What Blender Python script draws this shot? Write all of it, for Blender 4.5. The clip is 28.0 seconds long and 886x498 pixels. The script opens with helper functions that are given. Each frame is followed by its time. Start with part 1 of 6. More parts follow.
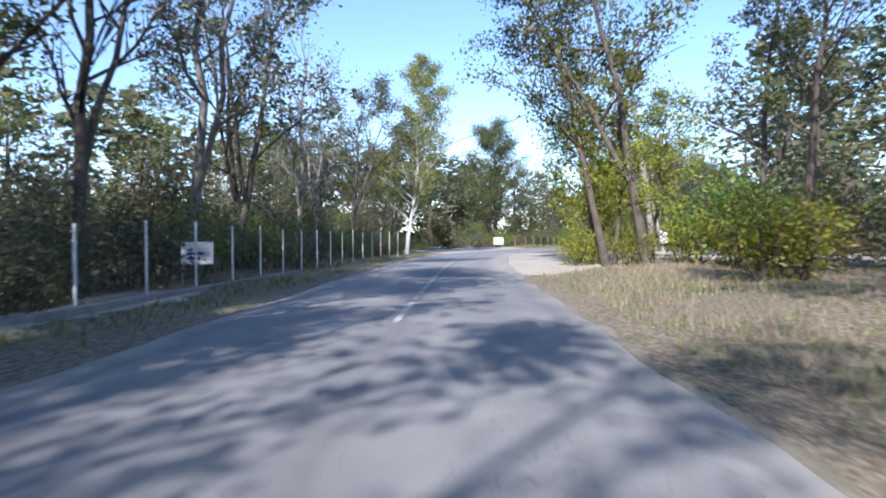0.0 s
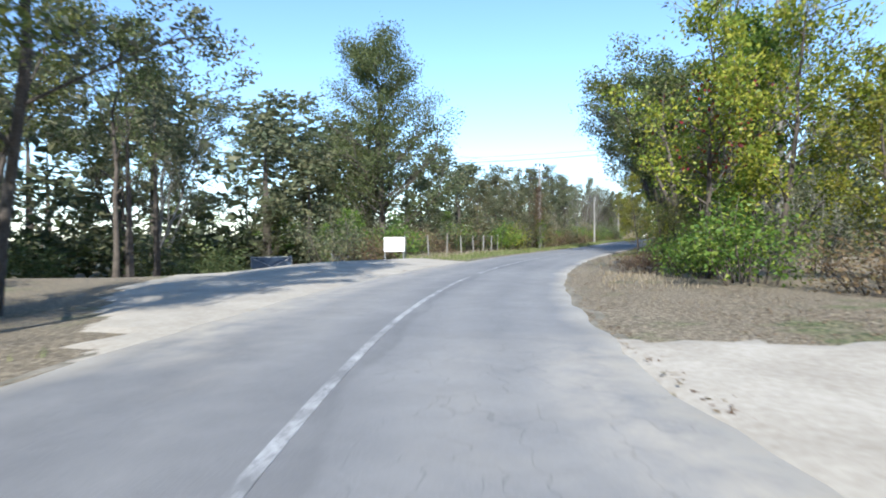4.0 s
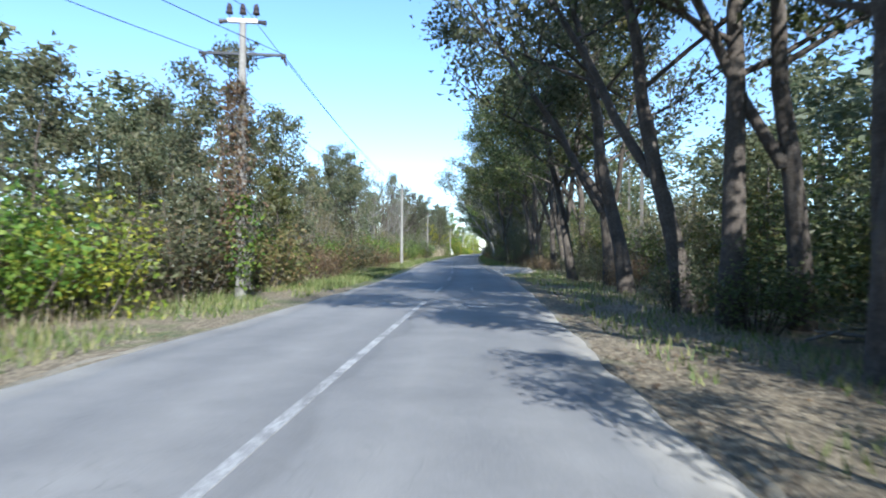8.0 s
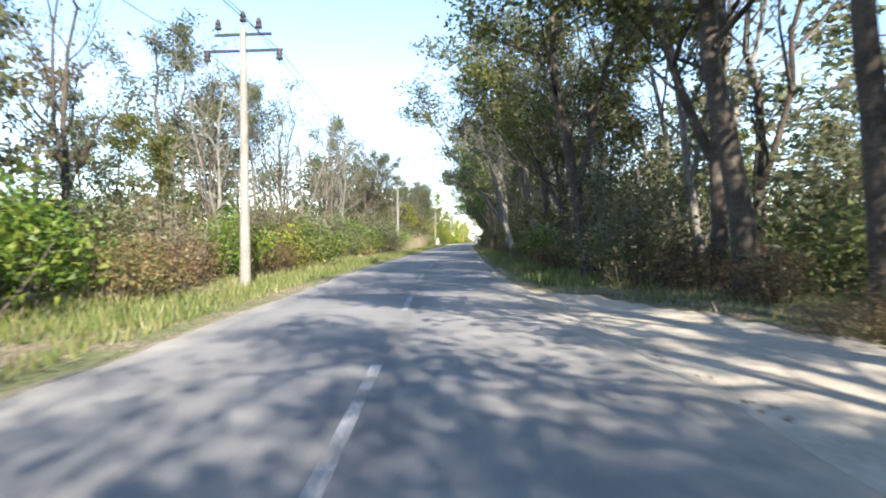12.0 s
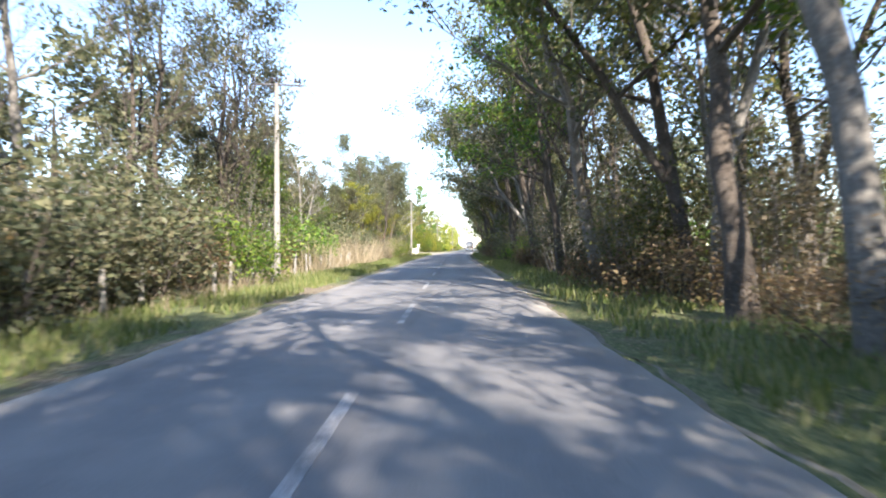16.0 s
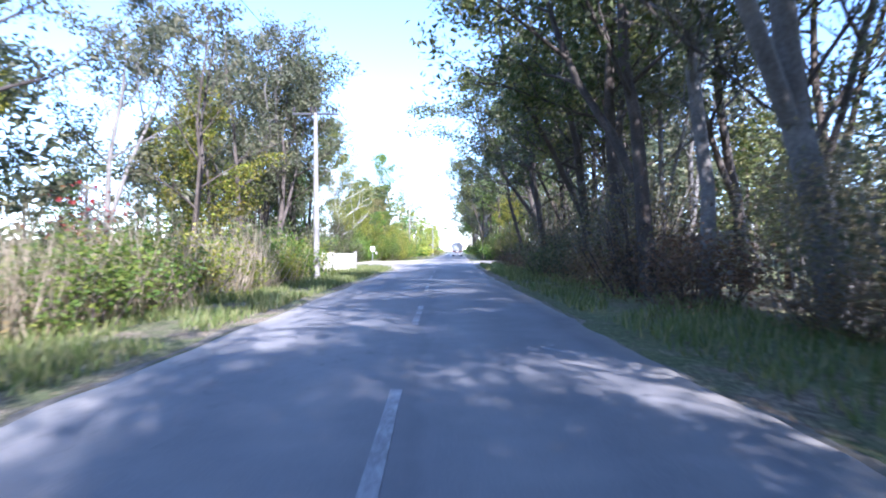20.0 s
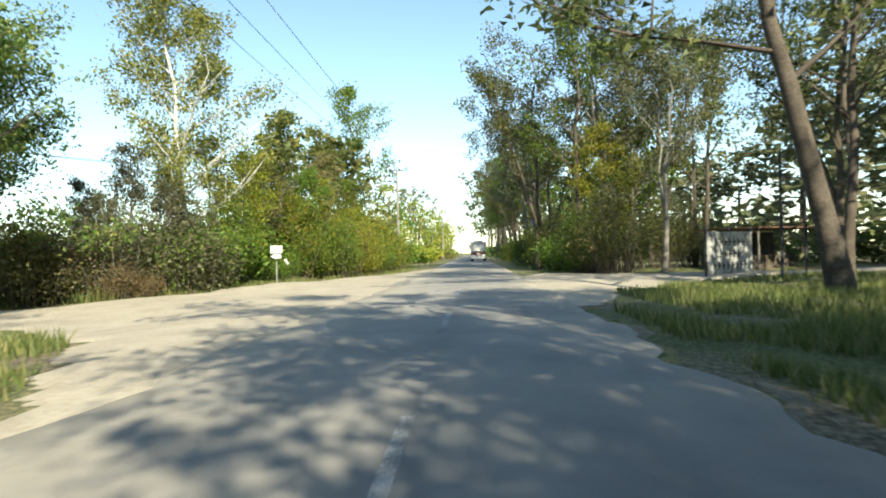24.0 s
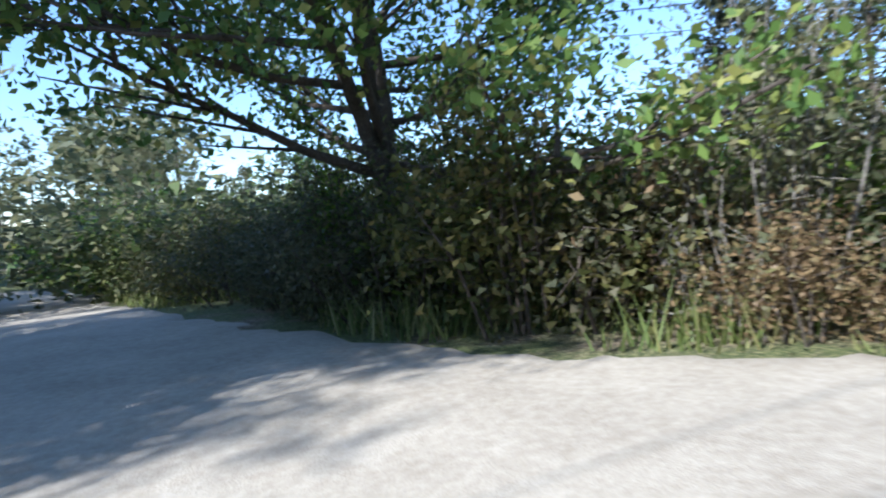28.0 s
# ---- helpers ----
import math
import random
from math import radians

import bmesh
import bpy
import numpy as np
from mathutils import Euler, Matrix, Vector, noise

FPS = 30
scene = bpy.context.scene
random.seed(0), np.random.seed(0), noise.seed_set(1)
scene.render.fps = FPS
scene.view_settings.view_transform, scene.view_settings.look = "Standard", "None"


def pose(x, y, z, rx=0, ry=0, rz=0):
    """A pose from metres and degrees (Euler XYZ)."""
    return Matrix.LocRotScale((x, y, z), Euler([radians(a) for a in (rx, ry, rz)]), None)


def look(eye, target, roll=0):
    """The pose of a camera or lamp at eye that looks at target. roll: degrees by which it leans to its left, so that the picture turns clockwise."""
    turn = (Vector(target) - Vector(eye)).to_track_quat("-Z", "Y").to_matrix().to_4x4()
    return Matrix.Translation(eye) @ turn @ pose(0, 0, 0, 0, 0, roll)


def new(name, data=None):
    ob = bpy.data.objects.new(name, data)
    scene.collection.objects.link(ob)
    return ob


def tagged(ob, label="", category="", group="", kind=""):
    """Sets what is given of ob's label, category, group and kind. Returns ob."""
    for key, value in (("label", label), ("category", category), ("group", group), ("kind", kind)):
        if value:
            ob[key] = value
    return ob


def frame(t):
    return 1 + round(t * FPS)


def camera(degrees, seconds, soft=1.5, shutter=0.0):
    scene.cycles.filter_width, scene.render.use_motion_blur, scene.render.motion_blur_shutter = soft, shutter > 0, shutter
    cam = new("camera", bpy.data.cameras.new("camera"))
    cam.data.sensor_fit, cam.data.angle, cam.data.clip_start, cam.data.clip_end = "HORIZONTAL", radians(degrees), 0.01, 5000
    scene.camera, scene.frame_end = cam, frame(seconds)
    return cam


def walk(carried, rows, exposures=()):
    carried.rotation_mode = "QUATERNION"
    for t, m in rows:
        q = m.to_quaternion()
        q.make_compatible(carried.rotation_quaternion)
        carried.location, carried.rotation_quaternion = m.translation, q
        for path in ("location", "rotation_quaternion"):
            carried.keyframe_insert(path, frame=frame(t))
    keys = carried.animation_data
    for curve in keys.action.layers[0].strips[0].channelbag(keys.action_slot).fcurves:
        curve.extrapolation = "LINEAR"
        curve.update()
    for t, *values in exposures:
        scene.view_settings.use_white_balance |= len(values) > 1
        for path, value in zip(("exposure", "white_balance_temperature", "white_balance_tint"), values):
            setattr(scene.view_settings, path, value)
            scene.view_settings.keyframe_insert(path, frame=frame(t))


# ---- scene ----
import collections
# Seconds, x, y, pitch, roll, yaw of the dashboard camera, 1.45 m over the road.
PATH = [
    (0.0, 29.22, 0.00, -1.07, -0.15, 32.30),
    (0.5, 25.89, 5.54, -0.87, -0.89, 31.95),
    (1.0, 22.71, 11.19, -1.20, -0.13, 31.11),
    (1.5, 19.57, 16.48, -1.09, -0.70, 30.19),
    (2.0, 16.45, 21.96, -1.21, -1.44, 29.35),
    (2.5, 13.59, 26.89, -1.53, -1.53, 28.43),
    (3.0, 10.93, 31.92, -1.41, -1.19, 26.58),
    (3.5, 8.50, 37.02, -1.30, -0.85, 24.02),
    (4.0, 6.36, 42.15, -1.19, -0.52, 20.90),
    (4.5, 4.53, 47.27, -1.08, -0.18, 17.36),
    (5.0, 3.05, 52.29, -1.18, -0.34, 13.46),
    (5.5, 1.85, 57.51, -0.96, -0.09, 10.34),
    (6.0, 1.02, 63.14, -0.49, 0.42, 7.48),
    (6.5, 0.44, 68.92, -0.23, 0.02, 5.40),
    (7.0, 0.07, 74.85, -0.26, -0.24, 3.72),
    (7.5, 0.00, 80.96, 0.09, -0.14, 3.11),
    (8.0, 0.01, 87.01, 0.21, 0.35, 2.28),
    (8.5, 0.13, 92.69, -0.55, 0.13, 1.58),
    (9.0, 0.27, 98.54, -0.09, 0.02, 1.42),
    (9.5, 0.42, 103.93, -0.47, -0.15, 1.69),
    (10.0, 0.42, 109.60, -0.31, 0.25, 1.87),
    (10.5, 0.16, 115.27, -0.70, -0.31, 1.90),
    (11.0, -0.00, 120.63, -0.87, -0.12, 1.57),
    (11.5, -0.19, 126.33, -0.98, 0.05, 1.33),
    (12.0, -0.38, 132.25, -0.83, -0.27, 1.19),
    (12.5, -0.57, 138.36, -0.67, -0.59, 1.14),
    (13.0, -0.75, 144.68, -0.52, -0.92, 1.10),
    (13.5, -0.94, 151.18, -0.36, -1.24, 1.00),
    (14.0, -1.10, 157.85, -0.26, -0.80, 0.70),
    (14.5, -1.11, 164.90, 0.05, -0.44, 0.33),
    (15.0, -0.97, 172.56, -0.09, -0.07, 0.05),
    (15.5, -0.72, 180.80, -0.05, -0.09, -0.06),
    (16.0, -0.48, 189.03, -0.19, -0.16, 0.00),
    (16.5, -0.25, 197.27, -0.20, -0.18, 0.02),
    (17.0, -0.42, 205.59, -0.12, -0.11, -0.28),
    (17.5, -0.53, 213.97, -0.04, -0.26, -0.45),
    (18.0, -0.40, 222.77, -0.12, -0.21, -0.67),
    (18.5, -0.27, 231.35, -0.20, 0.20, -1.10),
    (19.0, -0.27, 239.30, -0.16, -0.09, -1.44),
    (19.5, -0.29, 246.76, 0.18, -0.46, -1.74),
    (20.0, -0.01, 253.80, 0.16, -0.48, -2.04),
    (20.5, 0.33, 260.40, -0.14, -0.44, -2.24),
    (21.0, 0.70, 266.72, 0.05, -0.32, -2.24),
    (21.5, 0.80, 273.10, 0.28, -0.37, -2.16),
    (22.0, 0.97, 279.61, 0.26, -0.57, -2.26),
    (22.5, 1.17, 285.96, 0.24, -0.76, -2.32),
    (23.0, 1.37, 291.87, 0.22, -0.95, -2.17),
    (23.5, 1.54, 297.03, 0.20, -1.15, -1.66),
    (24.0, 1.70, 301.17, 0.41, -1.47, -0.71),
    (24.5, 1.85, 304.60, 0.62, -1.16, 2.10),
    (25.0, 2.02, 307.40, 0.39, -1.26, 6.96),
    (25.5, 1.27, 310.58, 0.19, -1.09, 13.77),
    (26.0, -0.24, 313.22, 0.05, 0.16, 20.90),
    (26.5, -2.01, 315.40, -1.61, 2.18, 29.65),
    (27.0, -3.25, 317.02, -2.65, -0.05, 40.32),
    (27.5, -4.90, 318.26, -2.23, -0.89, 52.14),
    (28.0, -6.59, 319.15, -3.08, -3.00, 63.81),
]
EYE = 1.45


def eye_pose(x, y, pitch, roll, yaw):
    return pose(x, y, EYE, 90 + pitch, 0, yaw) @ pose(0, 0, 0, 0, 0, roll)


cam = camera(72.0, 28.0, soft=1.9, shutter=0.25)
walk(cam, [(t, eye_pose(x, y, p, r, w)) for t, x, y, p, r, w in PATH],
     exposures=[(0, 1.06, 5500, 18), (2.5, 0.96, 5600, 14), (5, 1.01, 5400, 8), (7, 1.11, 5400, 8), (9, 1.26, 5150, 10), (10, 1.54, 5500, 12), (14, 1.74, 6500, 12), (16, 1.89, 6200, 16), (17, 1.89, 5800, 14),
                (20, 1.99, 5050, 26), (21, 1.94, 6200, 16), (22, 1.79, 6300, 12), (24, 1.11, 6900, 0), (25, 1.01, 7100, 2), (26, 0.96, 6600, 6), (27, 0.78, 5500, 8), (28, 1.20, 5250, 12)])

# ---- world and sun ----
SUN_AZ, SUN_EL = radians(164), radians(33)
world = bpy.data.worlds.new("sky")
scene.world = world
world.use_nodes = True
wn = world.node_tree
sky = wn.nodes.new("ShaderNodeTexSky")
sky.sky_type, sky.sun_disc = "NISHITA", False
sky.sun_elevation, sky.sun_rotation = SUN_EL, SUN_AZ
sky.air_density, sky.dust_density, sky.ozone_density = 1.0, 0.15, 2.0
wn.links.new(sky.outputs["Color"], wn.nodes["Background"].inputs["Color"])
wn.nodes["Background"].inputs["Strength"].default_value = 0.13
to_sun = Vector((math.sin(SUN_AZ) * math.cos(SUN_EL), math.cos(SUN_AZ) * math.cos(SUN_EL), math.sin(SUN_EL)))
sun_data = bpy.data.lights.new("sun", "SUN")
sun_data.energy, sun_data.angle, sun_data.color = 5.0, radians(0.6), (1.0, 0.91, 0.77)
sun = new("sun", sun_data)
sun.matrix_world = look(to_sun * 200, (0, 0, 0))


# ---- materials ----
def material(name):
    m = bpy.data.materials.new(name)
    m.use_nodes = True
    return m, m.node_tree.nodes, m.node_tree.links, m.node_tree.nodes["Principled BSDF"]


def ramp(nodes, links, source, stops):
    r = nodes.new("ShaderNodeValToRGB")
    while len(r.color_ramp.elements) < len(stops):
        r.color_ramp.elements.new(0.5)
    for e, (p, c) in zip(r.color_ramp.elements, stops):
        e.position, e.color = p, (*c, 1)
    links.new(source, r.inputs["Fac"])
    return r.outputs["Color"]


def noise_node(nodes, links, scale, detail=5, rough=0.6, vector=None):
    n = nodes.new("ShaderNodeTexNoise")
    n.inputs["Scale"].default_value, n.inputs["Detail"].default_value, n.inputs["Roughness"].default_value = scale, detail, rough
    if vector:
        links.new(vector, n.inputs["Vector"])
    return n.outputs["Fac"]


def mix(nodes, links, fac, a, b, blend="MIX"):
    m = nodes.new("ShaderNodeMix")
    m.data_type, m.blend_type = "RGBA", blend
    for value, sock in ((fac, m.inputs[0]), (a, m.inputs[6]), (b, m.inputs[7])):
        if isinstance(value, (int, float)):
            sock.default_value = value
        elif isinstance(value, tuple):
            sock.default_value = (*value, 1)
        else:
            links.new(value, sock)
    return m.outputs[2]


def bump(nodes, links, bsdf, height, strength, distance):
    b = nodes.new("ShaderNodeBump")
    b.inputs["Strength"].default_value, b.inputs["Distance"].default_value = strength, distance
    links.new(height, b.inputs["Height"])
    links.new(b.outputs["Normal"], bsdf.inputs["Normal"])


def world_coords(nodes):
    return nodes.new("ShaderNodeNewGeometry").outputs["Position"]


def object_coords(nodes):
    return nodes.new("ShaderNodeTexCoord").outputs["Object"]


def rough_material(name, stops, fine, coarse, roughness=0.8, metal=0.0, relief=0.4, depth=0.01, own=False):
    """Two scales of colour variation with a fine relief."""
    m, n, l, b = material(name)
    p = object_coords(n) if own else world_coords(n)
    small, large = noise_node(n, l, fine, 6, 0.65, p), noise_node(n, l, coarse, 4, 0.55, p)
    both = n.new("ShaderNodeMath")
    both.operation = "MULTIPLY_ADD"
    l.new(small, both.inputs[0])
    both.inputs[1].default_value = 0.5
    half = n.new("ShaderNodeMath")
    half.operation = "MULTIPLY"
    l.new(large, half.inputs[0])
    half.inputs[1].default_value = 0.5
    l.new(half.outputs[0], both.inputs[2])
    l.new(ramp(n, l, both.outputs[0], stops), b.inputs["Base Color"])
    b.inputs["Roughness"].default_value, b.inputs["Metallic"].default_value = roughness, metal
    bump(n, l, b, small, relief, depth)
    return m


def drift_noise(n, l, p):
    return noise_node(n, l, 0.5, 3, 0.5, p)


def asphalt_material():
    m, n, l, b = material("worn_asphalt")
    p = world_coords(n)
    grain, patch, wide = noise_node(n, l, 55, 4, 0.8, p), noise_node(n, l, 1.1, 6, 0.65, p), noise_node(n, l, 0.12, 4, 0.5, p)
    base = ramp(n, l, patch, [(0.3, (0.135, 0.131, 0.128)), (0.5, (0.185, 0.18, 0.172)), (0.72, (0.255, 0.246, 0.23))])
    tone = mix(n, l, 0.55, base, ramp(n, l, wide, [(0.35, (0.14, 0.137, 0.135)), (0.65, (0.245, 0.235, 0.22))]))
    speck = mix(n, l, ramp(n, l, grain, [(0.5, (0, 0, 0)), (0.75, (0.6, 0.6, 0.6))]), tone, (0.36, 0.35, 0.325))
    fine = n.new("ShaderNodeTexVoronoi")
    fine.feature = "DISTANCE_TO_EDGE"
    fine.inputs["Scale"].default_value = 1.7
    warp = n.new("ShaderNodeVectorMath")
    warp.operation = "ADD"
    bend = n.new("ShaderNodeTexNoise")
    bend.inputs["Scale"].default_value = 1.3
    l.new(p, bend.inputs["Vector"])
    l.new(p, warp.inputs[0]), l.new(bend.outputs["Color"], warp.inputs[1])
    l.new(warp.outputs[0], fine.inputs["Vector"])
    line = ramp(n, l, fine.outputs["Distance"], [(0.0, (0.55, 0.55, 0.55)), (0.012, (0, 0, 0))])
    where = mix(n, l, ramp(n, l, wide, [(0.5, (0, 0, 0)), (0.6, (1, 1, 1))]), (0.0, 0.0, 0.0), line)
    cracked = mix(n, l, where, speck, (0.05, 0.049, 0.048))
    # Paler wheel tracks, a dark seam near the middle and dusty edges.
    across = n.new("ShaderNodeAttribute")
    across.attribute_name = "across"
    sway = n.new("ShaderNodeMath")
    sway.operation = "MULTIPLY_ADD"
    l.new(drift_noise(n, l, p), sway.inputs[0])
    sway.inputs[1].default_value = 0.7
    l.new(across.outputs["Fac"], sway.inputs[2])
    place = n.new("ShaderNodeMapRange")
    place.inputs["From Min"].default_value, place.inputs["From Max"].default_value = -3.25 + 0.35, 3.25 + 0.35
    l.new(sway.outputs[0], place.inputs["Value"])
    wear = ramp(n, l, place.outputs["Result"], [(0.0, (1.95, 1.85, 1.65)), (0.035, (1.5, 1.44, 1.32)), (0.075, (0.98, 0.98, 0.98)), (0.14, (1.1, 1.09, 1.07)), (0.24, (0.93, 0.93, 0.93)), (0.36, (1.1, 1.09, 1.07)), (0.5, (0.88, 0.88, 0.88)),
                                                (0.535, (0.8, 0.8, 0.8)), (0.55, (0.95, 0.95, 0.95)), (0.64, (1.1, 1.09, 1.07)), (0.76, (0.93, 0.93, 0.93)), (0.86, (1.1, 1.09, 1.07)), (0.925, (0.98, 0.98, 0.98)), (0.965, (1.4, 1.35, 1.25)), (1.0, (1.8, 1.72, 1.55))])
    cracked = mix(n, l, 1.0, cracked, wear, "MULTIPLY")
    # Dust from the side roads, carried over the asphalt in drifts.
    axis = n.new("ShaderNodeSeparateXYZ")
    l.new(p, axis.inputs[0])
    drift = noise_node(n, l, 0.35, 6, 0.65, p)
    reach = n.new("ShaderNodeMapRange")
    reach.interpolation_type = "SMOOTHSTEP"
    reach.inputs["From Min"].default_value, reach.inputs["From Max"].default_value = 294, 312
    l.new(axis.outputs["Y"], reach.inputs["Value"])
    leave = n.new("ShaderNodeMapRange")
    leave.interpolation_type = "SMOOTHSTEP"
    leave.inputs["From Min"].default_value, leave.inputs["From Max"].default_value = 372, 345
    l.new(axis.outputs["Y"], leave.inputs["Value"])
    amount = n.new("ShaderNodeMath")
    amount.operation = "MULTIPLY"
    l.new(reach.outputs["Result"], amount.inputs[0]), l.new(leave.outputs["Result"], amount.inputs[1])
    patchy = n.new("ShaderNodeMath")
    patchy.operation = "MULTIPLY"
    l.new(amount.outputs[0], patchy.inputs[0])
    l.new(ramp(n, l, drift, [(0.35, (0.12, 0.12, 0.12)), (0.65, (0.7, 0.7, 0.7))]), patchy.inputs[1])
    shed = n.new("ShaderNodeAttribute")
    shed.attribute_name = "dust"
    drawn = n.new("ShaderNodeMath")
    drawn.operation, drawn.use_clamp = "MULTIPLY", True
    l.new(shed.outputs["Fac"], drawn.inputs[0])
    l.new(ramp(n, l, noise_node(n, l, 1.6, 6, 0.7, p), [(0.35, (0.1, 0.1, 0.1)), (0.65, (1.6, 1.6, 1.6))]), drawn.inputs[1])
    dusted = mix(n, l, patchy.outputs[0], cracked, (0.36, 0.33, 0.28))
    l.new(mix(n, l, drawn.outputs[0], dusted, (0.42, 0.37, 0.29)), b.inputs["Base Color"])
    b.inputs["Roughness"].default_value = 0.78
    bump(n, l, b, grain, 0.5, 0.006)
    return m


def gravel_material():
    m, n, l, b = material("pale_gravel")
    p = world_coords(n)
    stone = n.new("ShaderNodeTexVoronoi")
    stone.inputs["Scale"].default_value = 45
    l.new(p, stone.inputs["Vector"])
    patch, wide = noise_node(n, l, 0.8, 5, 0.6, p), noise_node(n, l, 9, 5, 0.7, p)
    base = ramp(n, l, patch, [(0.3, (0.3, 0.255, 0.19)), (0.55, (0.4, 0.35, 0.27)), (0.75, (0.5, 0.445, 0.355))])
    tone = mix(n, l, 0.35, base, ramp(n, l, wide, [(0.35, (0.26, 0.22, 0.165)), (0.7, (0.58, 0.53, 0.44))]))
    l.new(tone, b.inputs["Base Color"])
    b.inputs["Roughness"].default_value = 0.95
    bump(n, l, b, mix(n, l, 0.5, stone.outputs["Distance"], wide), 0.35, 0.012)
    return m


def ground_material():
    m, n, l, b = material("verge_ground")
    p = world_coords(n)
    fine, patch, wide = noise_node(n, l, 14, 6, 0.7, p), noise_node(n, l, 0.9, 5, 0.6, p), noise_node(n, l, 0.15, 3, 0.5, p)
    grass = ramp(n, l, fine, [(0.4, (0.055, 0.075, 0.02)), (0.52, (0.12, 0.14, 0.045)), (0.64, (0.27, 0.25, 0.11))])
    dry = ramp(n, l, fine, [(0.4, (0.09, 0.068, 0.042)), (0.52, (0.22, 0.175, 0.11)), (0.64, (0.4, 0.33, 0.215))])
    both = n.new("ShaderNodeMath")
    both.operation = "ADD"
    axis = n.new("ShaderNodeSeparateXYZ")
    l.new(p, axis.inputs[0])
    drier = n.new("ShaderNodeMapRange")
    drier.inputs["From Min"].default_value, drier.inputs["From Max"].default_value = 90, 125
    drier.inputs["To Min"].default_value, drier.inputs["To Max"].default_value = 0.24, 0.0
    l.new(axis.outputs["Y"], drier.inputs["Value"])
    sum_up = n.new("ShaderNodeMath")
    sum_up.operation = "ADD"
    l.new(wide, sum_up.inputs[0]), l.new(drier.outputs["Result"], sum_up.inputs[1])
    l.new(patch, both.inputs[0]), l.new(sum_up.outputs[0], both.inputs[1])
    halved = n.new("ShaderNodeMath")
    halved.operation = "MULTIPLY"
    l.new(both.outputs[0], halved.inputs[0])
    halved.inputs[1].default_value = 0.5
    l.new(mix(n, l, ramp(n, l, halved.outputs[0], [(0.49, (0, 0, 0)), (0.58, (1, 1, 1))]), grass, dry), b.inputs["Base Color"])
    b.inputs["Roughness"].default_value = 0.95
    bump(n, l, b, fine, 0.8, 0.06)
    return m


def leaf_material(name, colours):
    """Leaves of several tints, half of the light shining through."""
    m, n, l, b = material(name)
    rnd = n.new("ShaderNodeNewGeometry").outputs["Random Per Island"]
    tree = n.new("ShaderNodeObjectInfo").outputs["Random"]
    stops = [(i / (len(colours) - 1), c) for i, c in enumerate(colours)]
    tone = ramp(n, l, rnd, stops)
    hue = n.new("ShaderNodeHueSaturation")
    shift = n.new("ShaderNodeMapRange")
    shift.inputs["To Min"].default_value, shift.inputs["To Max"].default_value = 0.485, 0.51
    l.new(tree, shift.inputs["Value"])
    l.new(shift.outputs["Result"], hue.inputs["Hue"])
    light = n.new("ShaderNodeMapRange")
    light.inputs["To Min"].default_value, light.inputs["To Max"].default_value = 0.8, 1.2
    l.new(tree, light.inputs["Value"])
    l.new(light.outputs["Result"], hue.inputs["Value"])
    l.new(tone, hue.inputs["Color"])
    l.new(hue.outputs["Color"], b.inputs["Base Color"])
    b.inputs["Roughness"].default_value = 0.5
    b.inputs["Specular IOR Level"].default_value = 0.35
    thin = n.new("ShaderNodeBsdfTranslucent")
    l.new(hue.outputs["Color"], thin.inputs["Color"])
    both = n.new("ShaderNodeMixShader")
    both.inputs[0].default_value = 0.45
    l.new(b.outputs[0], both.inputs[1]), l.new(thin.outputs[0], both.inputs[2])
    l.new(both.outputs[0], n["Material Output"].inputs["Surface"])
    return m


def plain(name, colour, roughness=0.5, metal=0.0, coat=0.0, grime=0.25):
    """A painted or moulded surface with faint dirt."""
    m, n, l, b = material(name)
    p = object_coords(n)
    dirt = noise_node(n, l, 3.5, 6, 0.7, p)
    dark = tuple(c * (1 - grime) + 0.02 * grime for c in colour)
    l.new(mix(n, l, ramp(n, l, dirt, [(0.4, (1, 1, 1)), (0.68, (0, 0, 0))]), colour, dark), b.inputs["Base Color"])
    b.inputs["Roughness"].default_value, b.inputs["Metallic"].default_value = roughness, metal
    b.inputs["Coat Weight"].default_value = coat
    return m


ASPHALT, GRAVEL, GROUND = asphalt_material(), gravel_material(), ground_material()
PAINT_LINE = rough_material("worn_white_line", [(0.44, (0.18, 0.175, 0.167)), (0.53, (0.34, 0.333, 0.318)), (0.66, (0.54, 0.53, 0.505))], 22, 1.5, 0.75)
SHOULDER = rough_material("dusty_shoulder", [(0.32, (0.085, 0.075, 0.045)), (0.5, (0.19, 0.165, 0.115)), (0.68, (0.34, 0.3, 0.235))], 16, 0.9, 0.95, relief=0.6, depth=0.03)
LEAF_DARK = leaf_material("dark_olive_leaves", [(0.053, 0.074, 0.025), (0.088, 0.114, 0.035), (0.132, 0.158, 0.053), (0.228, 0.228, 0.088)])
LEAF_GREY = leaf_material("greyish_leaves", [(0.065, 0.078, 0.0364), (0.104, 0.117, 0.0585), (0.156, 0.156, 0.078), (0.221, 0.202, 0.111)])
LEAF_OLIVE = leaf_material("olive_leaves", [(0.059, 0.079, 0.021), (0.099, 0.119, 0.032), (0.158, 0.165, 0.046), (0.251, 0.218, 0.073)])
LEAF_OAK = leaf_material("oak_leaves", [(0.070, 0.118, 0.028), (0.109, 0.172, 0.040), (0.172, 0.234, 0.055), (0.281, 0.265, 0.078)])
LEAF_GREEN = leaf_material("green_leaves", [(0.053, 0.108, 0.015), (0.091, 0.166, 0.023), (0.152, 0.232, 0.031), (0.259, 0.298, 0.050)])
LEAF_LIME = leaf_material("yellow_green_leaves", [(0.1, 0.14, 0.016), (0.18, 0.22, 0.022), (0.29, 0.3, 0.034), (0.43, 0.37, 0.055)])
